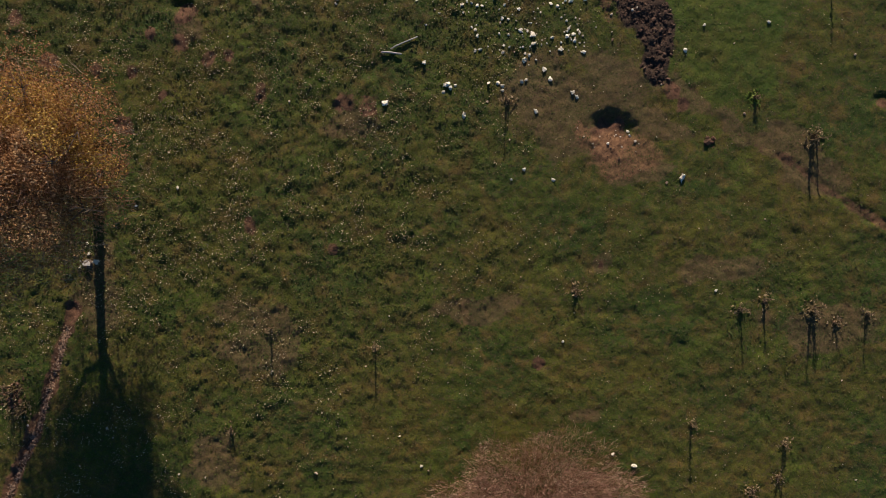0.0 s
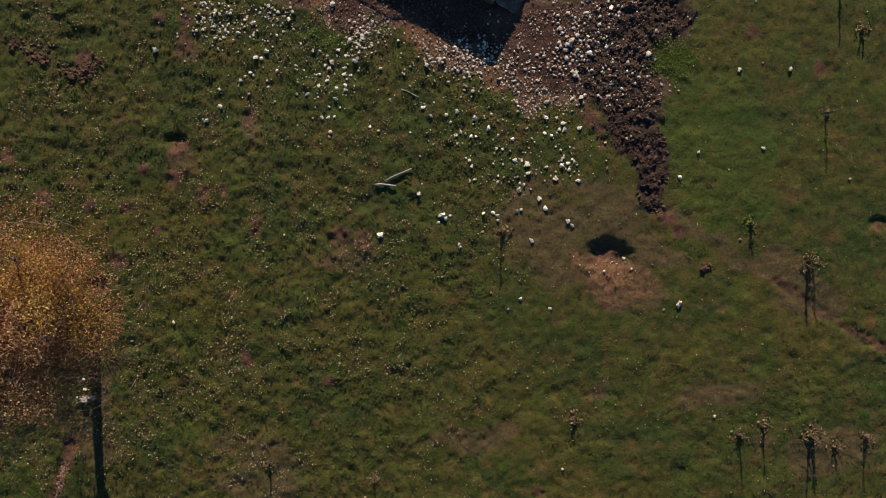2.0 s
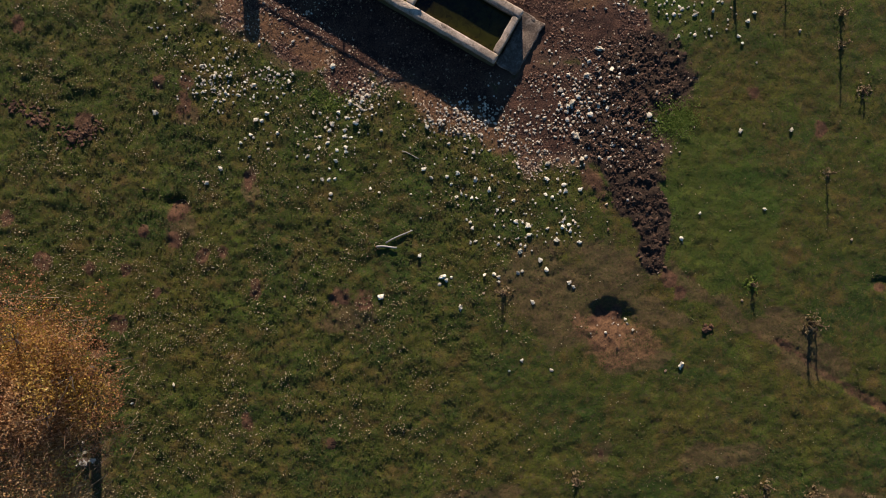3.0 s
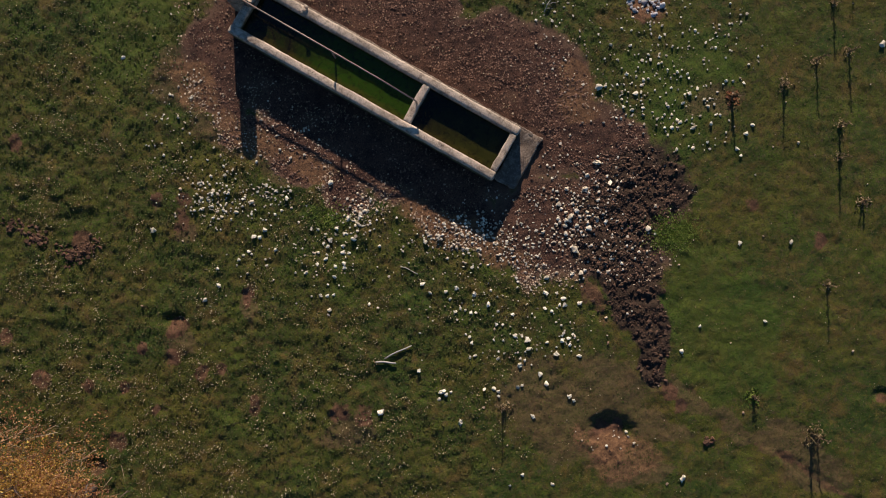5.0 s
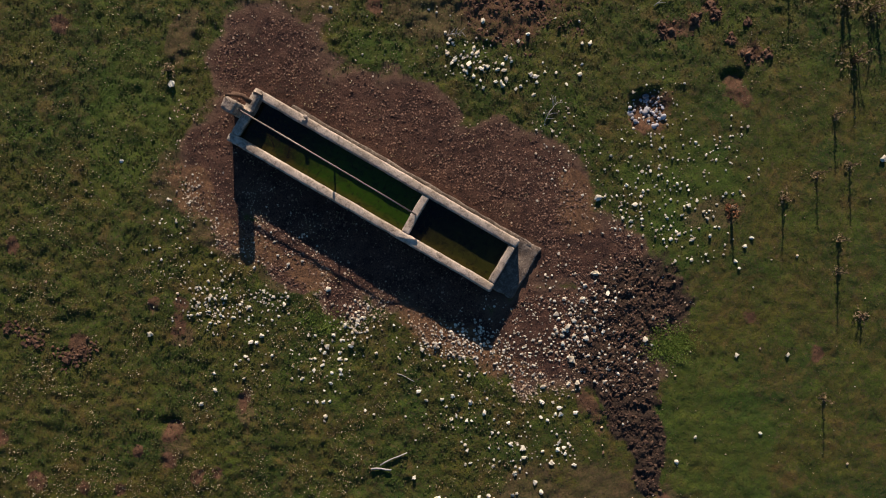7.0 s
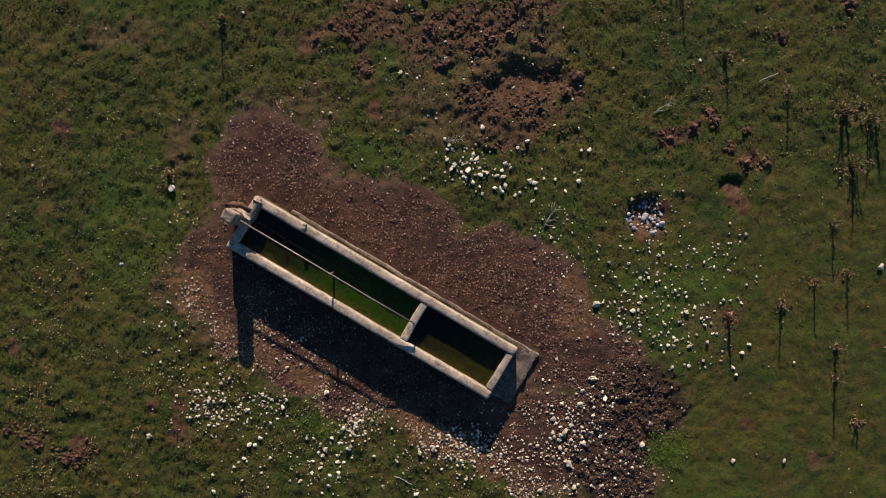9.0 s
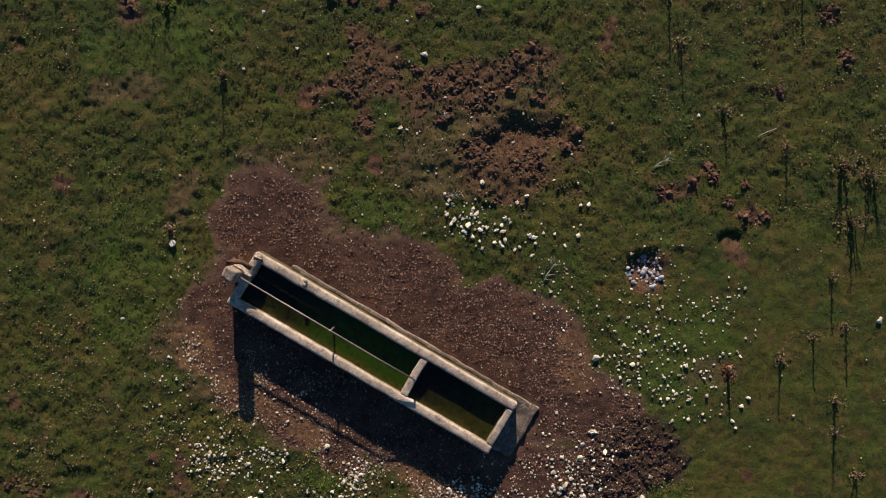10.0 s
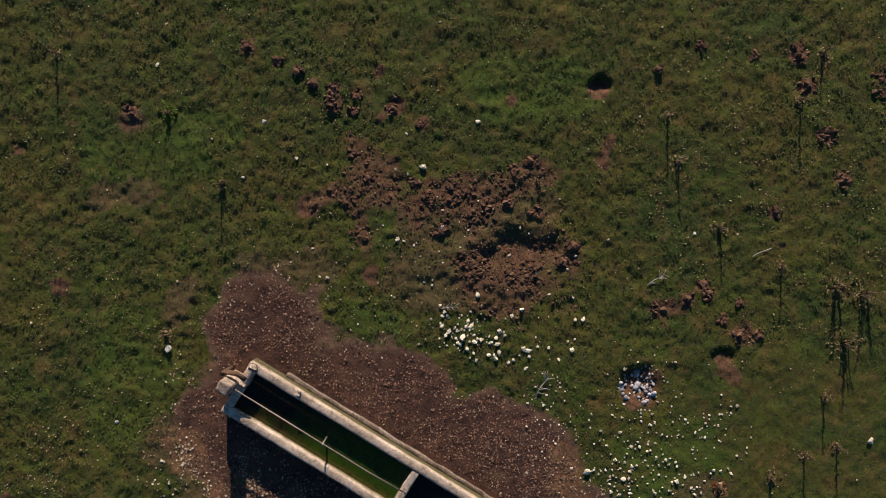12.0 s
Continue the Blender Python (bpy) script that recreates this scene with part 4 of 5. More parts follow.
tagged(pebbles, "pale limestone pebbles strewn over turf and soil", "pebbles", kind="stuff")
n = 260
strays = lumps("stray_pebbles", g.uniform(-16, 16, n), g.uniform(-22, 20, n), 0.04 + 0.07 * g.random(n) ** 3, PEBBLE, seed=32)
tagged(strays, "small pale stones scattered through the turf", "pebbles", kind="stuff")

# brown gravel pressed into the bare soil
n = 260000
cxs, cys = g.uniform(-10.5, 9.0, n), g.uniform(-5.5, 9.8, n)
keep = cover(cxs, cys, BARE, 11) * (0.15 + 0.85 * fbm(cxs, cys, 0.9, 4, 41)) > 0.32 + 0.55 * g.random(n)
keep &= ~(in_trough(cxs, cys, 1.7) & (cys + 0.568 * cxs < 0.6)) | (g.random(n) < 0.4)   # thinned south of the trough, so that its shadow stays dark
gravel = lumps("gravel", cxs[keep], cys[keep], 0.014 + 0.065 * g.random(keep.sum()) ** 3.6, GRAVEL, 0.45, 0.3, 33)
tagged(gravel, "brown and grey gravel trodden into bare earth", "gravel", kind="stuff")

# pale chips of stone in it, most along its southern and western edge
n = 70000
cxs, cys = g.uniform(-10.5, 8.5, n), g.uniform(-5.5, 9.8, n)
b0 = cover(cxs, cys, BARE, 11)
edge = 0.10 + (0.12 + 0.95 * smooth(0.0, 1.5, 1.2 - cys - 0.57 * cxs)) * b0 * (1 - b0) * 4
# fewer chips close to the trough, which also deepens its shadow
keep = (smooth(0.1, 0.4, b0) * edge * smooth(0.36, 0.62, fbm(cxs, cys, 0.7, 4, 44)) > g.random(n)) & ~in_trough(cxs, cys, 0.1) & (~in_trough(cxs, cys, 1.5) | (g.random(n) < 0.25))
chips = lumps("stone_chips", cxs[keep], cys[keep], 0.022 + 0.055 * g.random(keep.sum()) ** 2.5, PEBBLE, 0.4, 0.25, 36, 0.5)
tagged(chips, "pale chips of limestone trodden into bare earth", "gravel", kind="stuff")

# clods of turned earth
n = 150000
cxs, cys = g.uniform(-16, 16, n), g.uniform(-20, 19, n)
keep = np.maximum(cover(cxs, cys, MUD, 12), np.where(cys > 7, 0.85, 0.55) * cover(cxs, cys, RED, 13, 0.55, 1.1)) * fbm(cxs, cys, 0.5, 3, 42) > 0.20 + 0.4 * g.random(n)
for name, side, mat in (("earth_clods", cys > 4, CLOD), ("trodden_clods", cys <= 4, MUD_CLOD)):
    k = keep & side
    clods = lumps(name, cxs[k], cys[k], 0.025 + 0.12 * g.random(k.sum()) ** 3, mat, 0.5, 0.32, 34, 0.6)
    tagged(clods, "dark clods of trodden earth", "earth clods", kind="stuff")


# small clods and crumbled ridges in the poached mud
n = 9000
cxs, cys = g.uniform(3.8, 9.2, n), g.uniform(-8.0, 1.2, n)
keep = cover(cxs, cys, MUD, 12, 0.5, 0.9) * (0.4 + fbm(cxs, cys, 0.35, 3, 45)) > 0.35 + 0.6 * g.random(n)
mud_clods = lumps("mud_clods", cxs[keep], cys[keep], 0.022 + 0.085 * g.random(keep.sum()) ** 2.8, MUD_CLOD, 0.5, 0.30, 37, 0.55)
tagged(mud_clods, "small dark clods of hoof-poached mud", "earth clods", kind="stuff")

# pale crumbled stone on the floor of the drain furrow
n = 1500
s0 = g.random(n)
along_x, along_y = np.interp(s0, (0, 0.18, 0.57, 0.9, 1), (-13.18, -13.43, -14.19, -15.09, -15.4)), np.interp(s0, (0, 0.18, 0.57, 0.9, 1), (-16.3, -17.2, -19.85, -22.0, -22.7))
rubble = lumps("furrow_rubble", along_x + g.normal(0.03, 0.075, n), along_y + g.normal(0, 0.06, n), 0.025 + 0.05 * g.random(n) ** 2, FURROW, 0.6, 0.2, 38)
tagged(rubble, "pale pinkish rubble in a narrow drain furrow", "rubble", kind="stuff")

for k, (cx, cy, rx, ry, turn) in enumerate(CLODDY):
    n, knots = int(70 + 220 * rx * ry), 3 + int(4 * rx * ry)
    ku, kv, pick = g.normal(0, 0.5, knots) * rx, g.normal(0, 0.5, knots) * ry, g.integers(0, knots, n)
    u, v = ku[pick] + g.normal(0, 0.14 + 0.06 * rx, n), kv[pick] + g.normal(0, 0.12 + 0.05 * ry, n)
    c, s = math.cos(radians(turn)), math.sin(radians(turn))
    heap = lumps("clod_patch", cx + u * c - v * s, cy + u * s + v * c, 0.03 + 0.13 * g.random(n) ** 2.2, CLOD, 0.5, 0.34, 200 + k, 0.6)
    tagged(heap, "turned clods of red-brown earth lying in grass", "earth clods", "clod patches", "stuff")

for k, (cx, cy, reach) in enumerate(CLOD_KNOTS):
    n = int(12 + 75 * reach)
    a, d = g.uniform(0, math.tau, n), 1.5 * reach * g.random(n) ** 0.8 * (0.7 + 0.6 * fbm(np.full(n, cx), g.uniform(0, 9, n), 0.8, 2, k))
    heap = lumps("clod_patch", cx + d * np.cos(a), cy + d * np.sin(a), (0.05 + 0.17 * g.random(n) ** 1.8) * (1.2 - 0.4 * d / reach), CLOD, 0.62, 0.30, 300 + k, 0.6)
    tagged(heap, "turned clods of red-brown earth lying in grass", "earth clods", "clod patches", "stuff")

# crumbs of red soil in hollows, ruts and worn patches
n = 160000
cxs, cys = g.uniform(-16.5, 16.5, n), g.uniform(-22.5, 19, n)
_, _, r0, d0 = masks(cxs, cys)
keep = np.maximum(r0, 0.35 * d0) * (0.3 + 0.7 * fbm(cxs, cys, 0.4, 3, 43)) > 0.25 + 0.6 * g.random(n)
crumbs = lumps("soil_crumbs", cxs[keep], cys[keep], 0.014 + 0.05 * g.random(keep.sum()) ** 3, CRUMB, 0.6, 0.2, 35)
tagged(crumbs, "crumbs of dry reddish soil", "soil crumbs", kind="stuff")


# ---- turf ----
def blades(name, x, y, tall, wide, per, spread_by, material, seed, lean=0.8):
    """Tufts of single-triangle blades of grass, joined."""
    g = np.random.default_rng(seed)
    x, y, tall = np.repeat(x, per), np.repeat(y, per), np.repeat(tall, per)
    n = len(x)
    bx, by = x + g.normal(0, spread_by, n), y + g.normal(0, spread_by, n)
    z = ground_z(bx, by) - 0.01
    a, h = g.uniform(0, math.tau, n), tall * g.uniform(0.5, 1.3, n)
    reach = h * g.uniform(0.3, 1.0, n) * lean * 1.6
    w = wide * g.uniform(0.6, 1.4, n) / 2
    dx, dy = np.cos(a), np.sin(a)
    v = np.stack([np.stack([bx - dy * w, by + dx * w, z], -1), np.stack([bx + dy * w, by - dx * w, z], -1), np.stack([bx + dx * reach, by + dy * reach, z + h], -1)], 1)
    return sheet(name, v.reshape(-1, 3), np.arange(3 * n).reshape(-1, 3), material)


def bare_share(x, y):
    b, m, r, d = masks(x, y)
    return np.maximum.reduce([b, m, 0.80 * r, 0.4 * d])


n = 110000
tx, ty = g.uniform(-17.2, 17.2, n), g.uniform(-23, 21, n)
keep = (fbm(tx, ty, 0.5, 3, 51) > 0.22 + 0.30 * g.random(n)) & (bare_share(tx, ty) < 0.12 + 0.6 * g.random(n)) & ~in_trough(tx, ty, 0.1)
tall = 0.011 + 0.018 * fbm(tx[keep], ty[keep], 1.6, 3, 52) + 0.03 * g.random(keep.sum()) ** 5
tall = tall * (1 - 0.35 * calm(tx[keep], ty[keep]))
grass = blades("grass", tx[keep], ty[keep], tall, 0.020, 6, 0.055, GRASS, 71, 1.7)
tagged(grass, "short grazed grass with dry blades", "grass", kind="stuff")
# coarser tufts of dock and cow-shunned grass
n = 3600
ux, uy = g.uniform(-17, 17, n), g.uniform(-23, 21, n)
keep = (fbm(ux, uy, 1.2, 3, 59) > 0.42 + 0.25 * g.random(n)) & (bare_share(ux, uy) < 0.25) & ~in_trough(ux, uy, 0.4) & ((ux > 1) & ((uy > 4) | (uy < -10)) | (g.random(n) < 0.3))
coarse = blades("coarse_tufts", ux[keep], uy[keep], 0.025 + 0.055 * g.random(keep.sum()) ** 1.5, 0.034, 15, 0.05, FORB, 78, 1.7)
tagged(coarse, "coarse leafy tufts standing out of the grazed turf", "turf plants", kind="stuff")
# ranker, bright green grass beside the mud
n = 900
rank_x, rank_y = np.concatenate([g.normal(7.75, 0.38, n), g.normal(-3.9, 0.35, 200)]), np.concatenate([g.normal(-2.2, 0.30, n), g.normal(-1.6, 0.2, 200)])
rank = blades("rank_grass", rank_x, rank_y, 0.03 + 0.05 * g.random(len(rank_x)), 0.022, 7, 0.05, FRESH, 72, 1.1)
tagged(rank, "longer fresh green grass at the edge of the mud", "grass", kind="stuff")


def flat_leaves(x, y, lift, small, large, slope, seed):
    """Small four-cornered leaves lying on or just over the ground."""
    g = np.random.default_rng(seed)
    k = len(x)
    even = 1 - 0.75 * calm(x, y)
    z, a, s = ground_z(x, y) + lift * even * g.random(k), g.uniform(0, math.tau, k), g.uniform(small, large, k)
    corner = np.array([(-1, 0), (0, -0.62), (1, 0), (0, 0.62)])
    px = (corner[None, :, 0] * np.cos(a)[:, None] - corner[None, :, 1] * np.sin(a)[:, None]) * s[:, None]
    py = (corner[None, :, 0] * np.sin(a)[:, None] + corner[None, :, 1] * np.cos(a)[:, None]) * s[:, None]
    tilt = g.normal(0, slope, (k, 2)) * even[:, None]
    pz = px * tilt[:, :1] + py * tilt[:, 1:] + 0.006
    return np.stack([px + x[:, None], py + y[:, None], pz + z[:, None]], -1).reshape(-1, 3), np.arange(4 * k).reshape(-1, 4)


n = 240000
fx, fy = g.uniform(-17.2, 17.2, n), g.uniform(-23, 21, n)
keep = (fbm(fx, fy, 0.7, 4, 55) > 0.25 + 0.4 * g.random(n)) & (bare_share(fx, fy) < 0.10 + 0.6 * g.random(n)) & ~in_trough(fx, fy, 0.05)
forbs = sheet("low_forbs", *flat_leaves(fx[keep], fy[keep], 0.03, 0.012, 0.034, 0.55, 73), FORB)
tagged(forbs, "low broad-leaved weeds and clover in the turf", "turf plants", kind="stuff")

# small leafy cushions of clover and daisy
n, per = 66000, 6
cu, cv = g.uniform(-17.2, 17.2, n), g.uniform(-23, 21, n)
keep = (fbm(cu, cv, 0.9, 4, 58) > 0.30 + 0.36 * g.random(n)) & (bare_share(cu, cv) < 0.08 + 0.5 * g.random(n)) & ~in_trough(cu, cv, 0.1) & (calm(cu, cv) < 0.05 + 0.75 * g.random(n))
cu, cv = cu[keep], cv[keep]
cw = np.repeat(0.022 + 0.03 * g.random(len(cu)) ** 2, per)
ca, cd = g.uniform(0, math.tau, len(cw)), np.sqrt(g.random(len(cw)))
lx, ly = np.repeat(cu, per) + cw * cd * np.cos(ca), np.repeat(cv, per) + cw * cd * np.sin(ca)
leaf_v, leaf_f = flat_leaves(lx, ly, 0.012, 0.014, 0.030, 0.35, 77)
leaf_v = leaf_v.reshape(-1, 4, 3)
lean = leaf_v[:, :, :2] - np.stack([np.repeat(cu, per), np.repeat(cv, per)], -1)[:, None]
leaf_v[:, :, 2] += np.maximum(0, 0.42 * cw[:, None] - 0.3 * np.hypot(lean[..., 0], lean[..., 1]))
cushions = sheet("leaf_cushions", leaf_v.reshape(-1, 3), leaf_f, FORB)
tagged(cushions, "small leafy cushions of clover in grazed turf", "turf plants", kind="stuff")

# rosettes of dandelion and plantain
n = 9000
rx_, ry_ = g.uniform(-17, 17, n), g.uniform(-23, 21, n)
keep = (fbm(rx_, ry_, 1.5, 3, 57) > 0.30 + 0.35 * g.random(n)) & (bare_share(rx_, ry_) < 0.15) & ~in_trough(rx_, ry_, 0.2)
rosettes = blades("rosettes", rx_[keep], ry_[keep], np.full(keep.sum(), 0.018), 0.045, 9, 0.012, FORB, 75, 3.6)
tagged(rosettes, "flat leafy rosettes growing in the turf", "turf plants", kind="stuff")

n = 170000
lx, ly = g.uniform(-17, 17, n), g.uniform(-23, 21, n)
near_tree = 0.9 * np.exp(-((lx + 10) ** 2 / 110 + (ly + 10) ** 2 / 140)) + 0.25 * np.exp(-((lx - 12) ** 2 / 40 + (ly - 12) ** 2 / 60))
keep = ((0.10 + 1.6 * near_tree) * smooth(0.52, 0.62, fbm(lx, ly, 0.8, 5, 53)) * (0.5 + 0.9 * fbm(lx, ly, 4.0, 2, 54)) * (1 - 0.6 * calm(lx, ly)) > 0.9 * g.random(n)) & ~in_trough(lx, ly, 0.05)
litter = sheet("fallen_leaves", *flat_leaves(lx[keep], ly[keep], 0.04, 0.014, 0.032, 0.7, 74), LITTER)
tagged(litter, "small dry tan leaves fallen on the turf", "fallen leaves", kind="stuff")


# ---- tree with autumn leaves ----
def leaf_cloud(name, centres, size, material, parent, seed, level=1.0):
    g = np.random.default_rng(seed)
    n = len(centres)
    a = g.normal(0, 1, (n, 3)) * np.array([1, 1, level])
    a /= np.linalg.norm(a, axis=1)[:, None]
    b = np.cross(a, g.normal(0, 1, (n, 3)) * np.array([level, level, 1]))
    b /= np.linalg.norm(b, axis=1)[:, None]
    s = size * g.uniform(0.6, 1.3, (n, 1))
    v = np.stack([centres - a * s, centres + b * s * 0.5, centres + a * s, centres - b * s * 0.5], 1)
    return sheet(name, v.reshape(-1, 3), np.arange(4 * n).reshape(-1, 4), material, False, parent)


def twig_cloud(name, base, out, short, long, material, parent, seed, thick=0.012, rise=0.35):
    """Many thin pointed twigs growing outwards and up from their bases."""
    g = np.random.default_rng(seed)
    n = len(base)
    way = out * 0.7 + g.normal(0, 0.42, (n, 3)) + np.array([0, 0, rise])
    way /= np.linalg.norm(way, axis=1)[:, None]
    side = np.cross(way, g.normal(0, 1, (n, 3)))
    side /= np.linalg.norm(side, axis=1)[:, None]
    w = g.uniform(0.4, 1.0, (n, 1)) * thick
    v = np.stack([base - side * w, base + side * w, base + way * g.uniform(short, long, (n, 1))], 1)
    v[..., 2] = np.maximum(v[..., 2], 0.05)
    return sheet(name, v.reshape(-1, 3), np.arange(3 * n).reshape(-1, 3), material, False, parent)


def clump_at(pts):
    return np.array([noise.noise(Vector(w) * 1.1 + Vector((7, 3, 1))) for w in pts])


def build_tree():
    r = random.Random(4)
    x, y = -12.15, -10.9
    tree = empty("tree", x, y, height(x, y) - 0.05)
    tagged(tree, "small broad tree with thinning yellow and russet autumn leaves", "tree")
    part("trunk", tube(bmesh.new(), [(0, 0, 0), (0.03, 0.02, 0.6), (-0.02, 0.05, 1.4), (0.04, 0.0, 2.3), (0.0, 0.06, 3.4), (0.05, 0.1, 4.6)], [0.24, 0.19, 0.17, 0.15, 0.10, 0.04], 10), BARK, tree)
    tips = []
    for k in range(15):
        a, z0 = k * 2.4 + r.uniform(-0.3, 0.3), 1.9 + 2.2 * k / 15
        reach = r.uniform(1.7, 2.5) * (1.0 - 0.25 * k / 15)
        rise = r.uniform(1.0, 2.0)
        p = [Vector((0, 0.03, z0))]
        for s in (0.35, 0.7, 1.0):
            p.append(Vector((math.cos(a) * reach * s + r.uniform(-0.12, 0.12), math.sin(a) * reach * s * 1.1 + r.uniform(-0.12, 0.12), z0 + rise * s ** 1.3)))
        part("limb", tube(bmesh.new(), p, [0.075, 0.05, 0.03, 0.012], 6), BARK, tree)
        for _ in range(9):
            i = r.choice((1, 2, 2, 3))
            q = p[i].lerp(p[min(i + 1, 3)], r.random())
            d = Vector((r.gauss(0, 1), r.gauss(0, 1), r.gauss(0.5, 0.7))).normalized() * r.uniform(0.5, 1.1)
            tips.append((q, q + d * 0.5 + Vector((0, 0, 0.05)), q + d))
    bm = bmesh.new()
    for q in tips:
        tube(bm, q, [0.016, 0.010, 0.004], 4)
    tagged(part("twig_spray", bm, BARK, tree), kind="stuff")
    g = np.random.default_rng(14)
    n = 2600
    u = g.normal(0, 1, (n, 3))
    u /= np.linalg.norm(u, axis=1)[:, None]
    base = u * (0.25 + 0.65 * g.random((n, 1))) * np.array([2.9, 3.4, 2.5]) + np.array([0.0, -0.3, 3.8])
    tagged(twig_cloud("shoot_spray", base, u, 0.25, 0.55, TWIG_RED, tree, 16), "fine reddish shoots", kind="stuff")
    # straight upright shoots, most of them bare, round the whole crown
    n = 900
    a, d = g.uniform(0, math.tau, n), np.sqrt(g.random(n))
    base = np.stack([3.0 * d * np.cos(a), 3.5 * d * np.sin(a) - 0.3, 2.4 + 2.6 * np.sqrt(1 - 0.9 * d * d) * g.uniform(0.3, 1.0, n)], -1)
    upright = np.stack([0.25 * d * np.cos(a), 0.25 * d * np.sin(a), np.zeros(n)], -1)
    tagged(twig_cloud("upright_growth", base, upright, 0.6, 1.5, BARE_TWIG, tree, 17, 0.014, 2.6), "pale bare upright shoots", kind="stuff")
    n = 92000
    u = g.normal(0, 1, (n * 2, 3))
    u /= np.linalg.norm(u, axis=1)[:, None]
    rad = g.random((n * 2, 1)) ** 0.42
    lump = np.array([0.72 + 0.5 * noise.noise(Vector(w) * 2.1) for w in u])[:, None]
    pts = u * rad * lump * np.array([2.85, 3.35, 2.45]) * 1.18 + np.array([0.0, -0.25, 3.9])
    low = np.clip((3.9 - pts[:, 2]) / 1.6, 0, 1)
    pts[:, :2] *= 1 + 0.30 * low[:, None]      # fuller below the middle
    pts[:, 2] = np.maximum(pts[:, 2], 3.9 - 0.86 * (3.9 - pts[:, 2]))
    clump = np.array([noise.noise(Vector(w) * 1.9) for w in pts])
    thin = np.clip((pts[:, 2] - 1.2) / 2.5, 0.40, 1) * np.clip((pts[:, 1] + 3.0) / 2.6, 0.75, 1)
    pts = pts[(clump > -0.30) & (g.random(n * 2) < thin)][:n]
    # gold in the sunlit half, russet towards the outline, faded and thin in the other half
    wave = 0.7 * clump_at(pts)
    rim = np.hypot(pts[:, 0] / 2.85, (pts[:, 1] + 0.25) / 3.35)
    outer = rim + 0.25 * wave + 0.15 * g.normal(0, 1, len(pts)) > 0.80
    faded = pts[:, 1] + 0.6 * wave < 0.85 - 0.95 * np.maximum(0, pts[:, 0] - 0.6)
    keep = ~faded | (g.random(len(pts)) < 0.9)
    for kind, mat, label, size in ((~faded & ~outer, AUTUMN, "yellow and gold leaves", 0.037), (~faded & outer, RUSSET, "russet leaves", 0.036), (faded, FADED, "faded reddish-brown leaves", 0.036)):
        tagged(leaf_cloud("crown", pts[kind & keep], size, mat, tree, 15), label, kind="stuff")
    return tree


build_tree()


# ---- leafless shrub ----
def build_shrub():
    r = random.Random(9)
    x, y = 3.5, -22.7
    shrub = empty("shrub", x, y, height(x, y))
    tagged(shrub, "large leafless shrub with dense reddish-brown twigs", "shrub")
    for k in range(26):
        a = k * 2.4
        d = Vector((math.cos(a) * r.uniform(0.5, 1.3), math.sin(a) * r.uniform(0.5, 1.2), 1.3))
        part("stem", tube(bmesh.new(), [(0.2 * math.cos(a), 0.2 * math.sin(a), 0), d * 0.8, d * 1.6 + Vector((0, 0, 0.1))], [0.05, 0.035, 0.015], 6), BARK, shrub)
    g = np.random.default_rng(19)
    n = 85000
    u = g.normal(0, 1, (n, 3))
    u[:, 2] = np.abs(u[:, 2]) + 0.05
    u /= np.linalg.norm(u, axis=1)[:, None]
    lump = np.array([1 + 0.42 * noise.noise(Vector(w) * 2.9) for w in u])[:, None]
    base = u * lump * np.array([3.75, 3.15, 3.1]) * (0.35 + 0.62 * g.random((n, 1)) ** 0.6)
    twigs = twig_cloud("twig_mass", base, u, 0.12, 0.42, TWIG_RED, shrub, 20, 0.0075, 0.6)
    tagged(twigs, "fine reddish-brown bare twigs", kind="stuff")
    k = g.integers(0, n, 700)
    seeds = leaf_cloud("seed_fluff", base[k] * 1.04 + np.array([0, 0, 0.2]), 0.03, SEED_FLUFF, shrub, 21)
    tagged(seeds, "pale dry seed fluff", kind="stuff")
    return shrub


build_shrub()


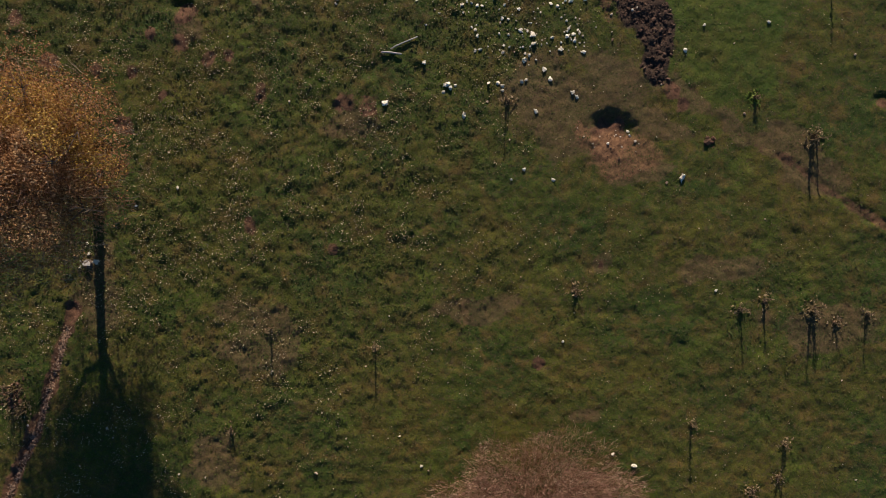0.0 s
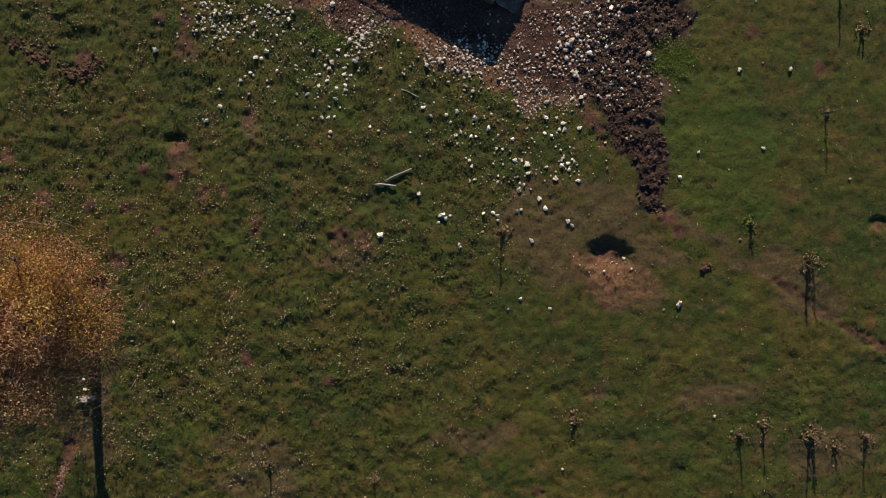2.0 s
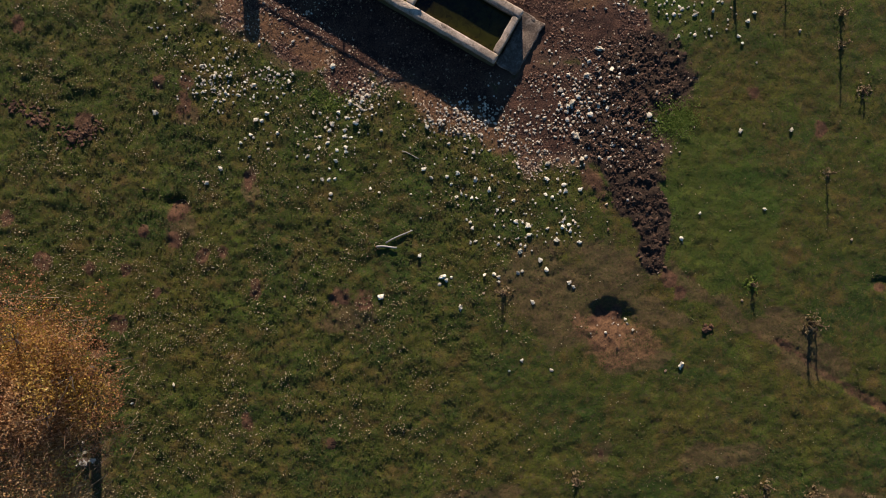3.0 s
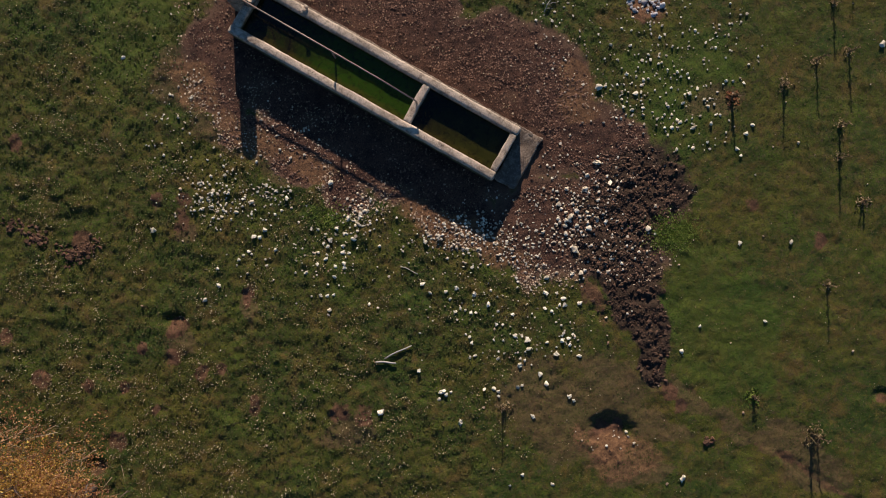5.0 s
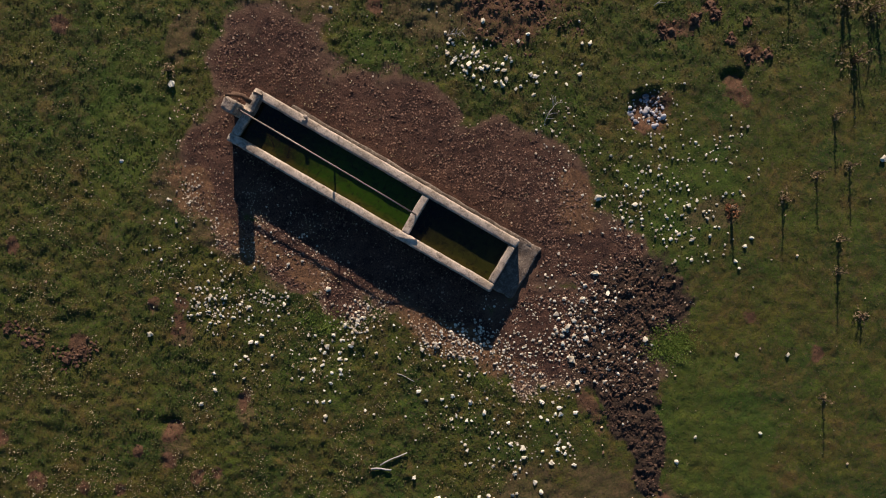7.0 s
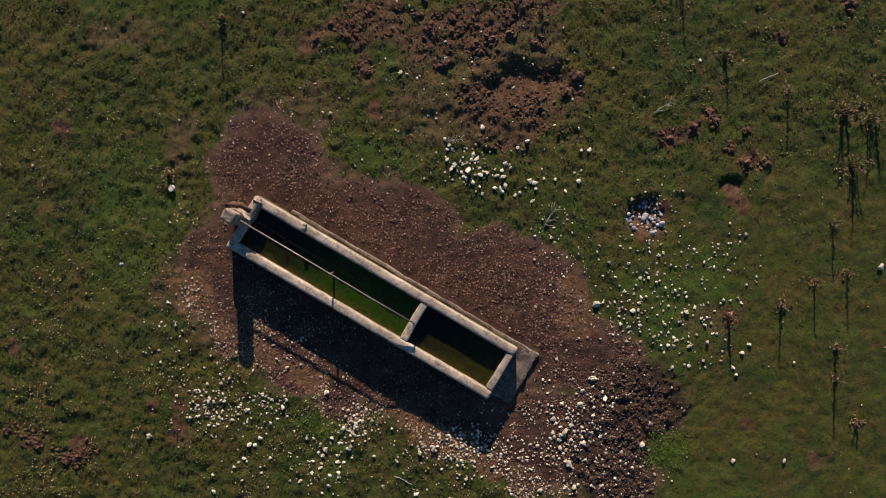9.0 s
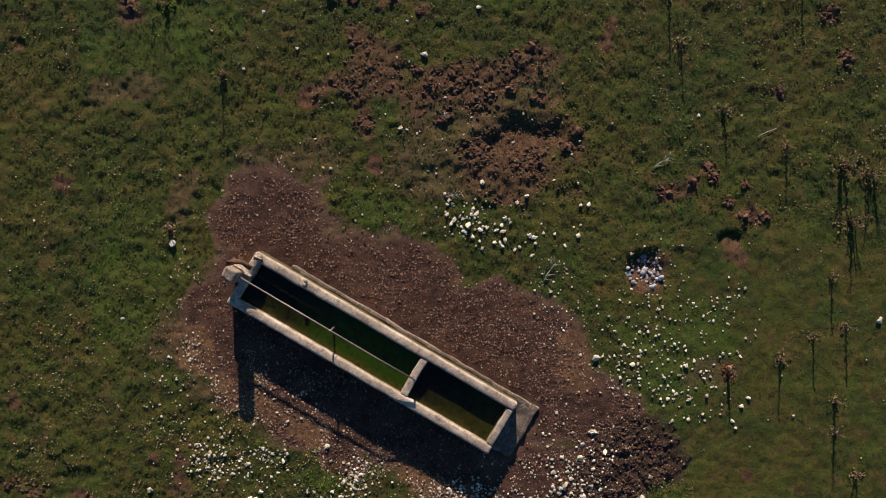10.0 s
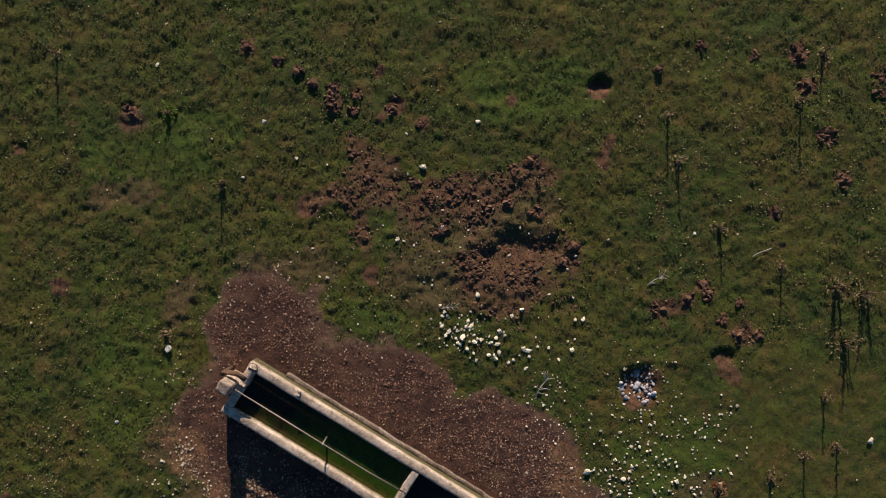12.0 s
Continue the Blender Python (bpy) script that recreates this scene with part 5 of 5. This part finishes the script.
# ---- tall dry weeds ----
def build_weed(stems, tall, wide, seed, leafy=1.0, foliage=None):
    """A low clump of curled pale leaves, and thin stems that rise from it to small seed heads."""
    r = random.Random(seed)
    g = np.random.default_rng(seed)
    weed = empty("dry_weed", 0, 0, 0)
    tagged(weed, "tall dry thistle with pale curled leaves and thin stems in turf", "weed", "dry weeds in the pasture")
    for k in range(stems):
        a, reach = r.uniform(0, math.tau), wide * (0.25 + 0.75 * r.random())
        x, y, h = reach * math.cos(a), reach * math.sin(a), tall * (1.0 if k == 0 else r.uniform(0.35, 0.9))
        stem = part("stem", tube(bmesh.new(), [(x * 0.4, y * 0.4, -0.03), (x * 0.7, y * 0.7, h * 0.5), (x, y, h)], [0.026, 0.020, 0.011], 5), WEED_STEM, weed)
        bm, tufts = bmesh.new(), []
        for _ in range(4):
            b, d, z0 = r.uniform(0, math.tau), r.uniform(0.03, 0.09), h * r.uniform(0.72, 0.95)
            tip = (x + d * math.cos(b), y + d * math.sin(b), z0 + r.uniform(0.05, 0.12))
            tube(bm, [(x * z0 / h, y * z0 / h, z0), tip], [0.006, 0.004], 4)
            tufts.append(np.array(tip) + g.normal(0, 1, (7, 3)) * 0.016)
        part("side_shoot", bm, WEED_STEM, stem)
        tagged(leaf_cloud("seed_head", np.concatenate(tufts), 0.020, WEED_HEAD, stem, seed * 10 + k), "small tan seed head", kind="stuff")
        n = int(40 * leafy)
        z = h * g.uniform(0.1, 0.75, n)
        along_stem = np.stack([x * z / h + g.normal(0, 0.026, n), y * z / h + g.normal(0, 0.026, n), z], -1)
        tagged(leaf_cloud("stem_leaf", along_stem, 0.030, WEED_DEAD, stem, seed * 10 + k + 5), "narrow dry stem leaf", kind="stuff")
    n = int((34 + 16 * stems) * leafy)
    spread_by = 0.10 + 0.42 * wide
    clump = np.stack([g.normal(0, spread_by, n), g.normal(0, spread_by * 0.8, n), 0.02 + 0.12 * tall * g.random(n)], -1)
    tagged(leaf_cloud("leaf_clump", clump, 0.052, foliage or WEED_LEAF, weed, seed + 900, 0.3), "curled tan and olive leaves", kind="stuff")
    return weed


WEEDS = [build_weed(1, 0.66, 0.05, 1, 0.9), build_weed(2, 0.55, 0.12, 2, 0.8), build_weed(4, 0.72, 0.26, 3), build_weed(5, 0.72, 0.40, 4, 0.8), build_weed(3, 0.22, 0.10, 5, 0.7), build_weed(3, 0.6, 0.10, 6, 1.2, RUSSET), build_weed(3, 0.24, 0.14, 7, 1.6, FRESH)]
SITES = {0: [(-6.04, -16.2), (-2.38, -16.7), (8.7, -19.15), (13.4, 0.33), (7.43, 14.85), (11.85, 15.55), (-7.5, 12.0), (-13.1, 16.2), (13.4, 1.4), (13.0, -4.0), (13.7, 3.9), (12.6, 3.6), (13.2, 5.6)],
         1: [(10.23, -15.1), (11.07, -14.8), (14.64, -15.2), (11.98, -19.8), (11.5, 9.98), (9.37, 11.2), (7.85, 13.35), (12.54, 17.1), (2.0, -8.1), (11.5, 2.8)],
         2: [(12.55, -9.15), (12.75, -15.1), (-15.0, -18.5), (-14.62, -19.2)],
         3: [(13.4, 9.4), (14.3, 9.1), (13.75, 7.4)],
         4: [(13.58, -15.5), (11.79, -21.0), (10.87, -21.5), (4.55, -14.6), (-7.37, -19.75), (3.2, 12.5), (-9.2, 6.9), (14.2, -1.2)],
         5: [(9.72, 2.35)],
         6: [(-9.35, 14.4), (-7.45, 12.15), (10.5, -7.85)]}
for kind, sites in SITES.items():
    for i, (wx, wy) in enumerate(sites):
        m = pose(wx, wy, height(wx, wy) - 0.01, 0, 0, 67 * i + 20 * kind)
        if i == 0:
            WEEDS[kind].matrix_basis = m
        else:
            copy_thing(WEEDS[kind], m)


# ---- wood lying about ----
def lying_stick(name, a, b, radius, material, label, category):
    az, bz = height(*a) + radius * 1.3 + 0.02, height(*b) + radius * 1.3 + 0.02
    d = Vector((b[0] - a[0], b[1] - a[1], bz - az))
    L = d.length
    bm = bmesh.new()
    tube(bm, [(L * s - L / 2, 0.02 * math.sin(5 * s), 0.012 * math.sin(8 * s + 1)) for s in (0, 0.25, 0.5, 0.75, 1)], [radius, radius * 1.05, radius * 0.95, radius, radius * 0.85], 8)
    ob = part(name, bm, material)
    ob.matrix_basis = Matrix.Translation(((a[0] + b[0]) / 2, (a[1] + b[1]) / 2, (az + bz) / 2)) @ d.to_track_quat("X", "Z").to_matrix().to_4x4()
    return tagged(ob, label, category)


lying_stick("stake", (-2.36, -6.56), (-1.66, -6.58), 0.032, GREY_WOOD, "pale grey weathered wooden stake lying on grass", "stake")
lying_stick("stake", (-2.05, -6.44), (-1.14, -5.98), 0.024, GREY_WOOD, "slim weathered wooden stake lying on grass", "stake")
lying_stick("stick", (-1.5, -3.3), (-0.9, -3.55), 0.014, GREY_WOOD, "thin grey stick lying on the turf", "stick")
def build_dry_branch(x, y, turn, size, seed):
    """A fallen branch with many bare pale twigs."""
    r = random.Random(seed)
    branch = empty("fallen_branch", x, y, height(x, y) + 0.03, turn)
    tagged(branch, "fallen bare branch with pale grey twigs on grass", "branch")
    part("limb", tube(bmesh.new(), [(-0.5 * size, 0, 0.02), (-0.1 * size, 0.04 * size, 0.05), (0.5 * size, -0.03 * size, 0.06)], [0.018, 0.014, 0.006], 6), GREY_WOOD, branch)
    for k in range(11):
        s, a = r.uniform(-0.4, 0.5), r.choice((-1, 1)) * r.uniform(0.5, 1.2)
        d = Vector((math.cos(a), math.sin(a), r.uniform(0.1, 0.5))) * size * r.uniform(0.2, 0.45)
        p0 = Vector((s * size, 0.02, 0.05))
        part("twig", tube(bmesh.new(), [p0, p0 + d * 0.5 + Vector((0, 0, 0.02)), p0 + d], [0.009, 0.007, 0.004], 5), GREY_WOOD, branch)


build_dry_branch(3.6, 5.6, 60, 0.8, 3)
build_dry_branch(0.35, 8.15, 10, 0.55, 4)
build_dry_branch(7.3, 9.35, 35, 0.7, 5)
lying_stick("branch", (10.5, 10.25), (11.15, 10.58), 0.012, GREY_WOOD, "thin dry branch lying in the turf", "branch")


def build_stump(x, y, radius, tall):
    bm = bmesh.new()
    tube(bm, [(0, 0, -0.05), (0, 0, 0.02), (0.01, 0, tall * 0.6), (0.01, 0.01, tall)], [radius * 1.35, radius * 1.15, radius, radius * 0.98], 22)
    stump = empty("tree_stump", x, y, height(x, y))
    tagged(stump, "low tree stump with a pale sawn top", "stump")
    part("bark", bm, BARK, stump)
    bm = bmesh.new()
    tube(bm, [(0.01, 0.01, tall - 0.01), (0.01, 0.01, tall + 0.008)], [radius * 0.94] * 2, 22)
    part("sawn_top", bm, SAWN, stump, "pale sawn wood", flat=True)


build_stump(-12.43, -14.06, 0.145, 0.16)
for sx, sy, ss in ((-12.43, -13.70, 0.14), (-12.45, -13.33, 0.10), (-12.70, -13.98, 0.09), (-12.14, -13.99, 0.20), (-12.62, -13.80, 0.08), (-12.68, -14.16, 0.07)):
    lay_stone(sx, sy, ss, 0, "pale stone beside a sawn tree stump", "stones by the stump")
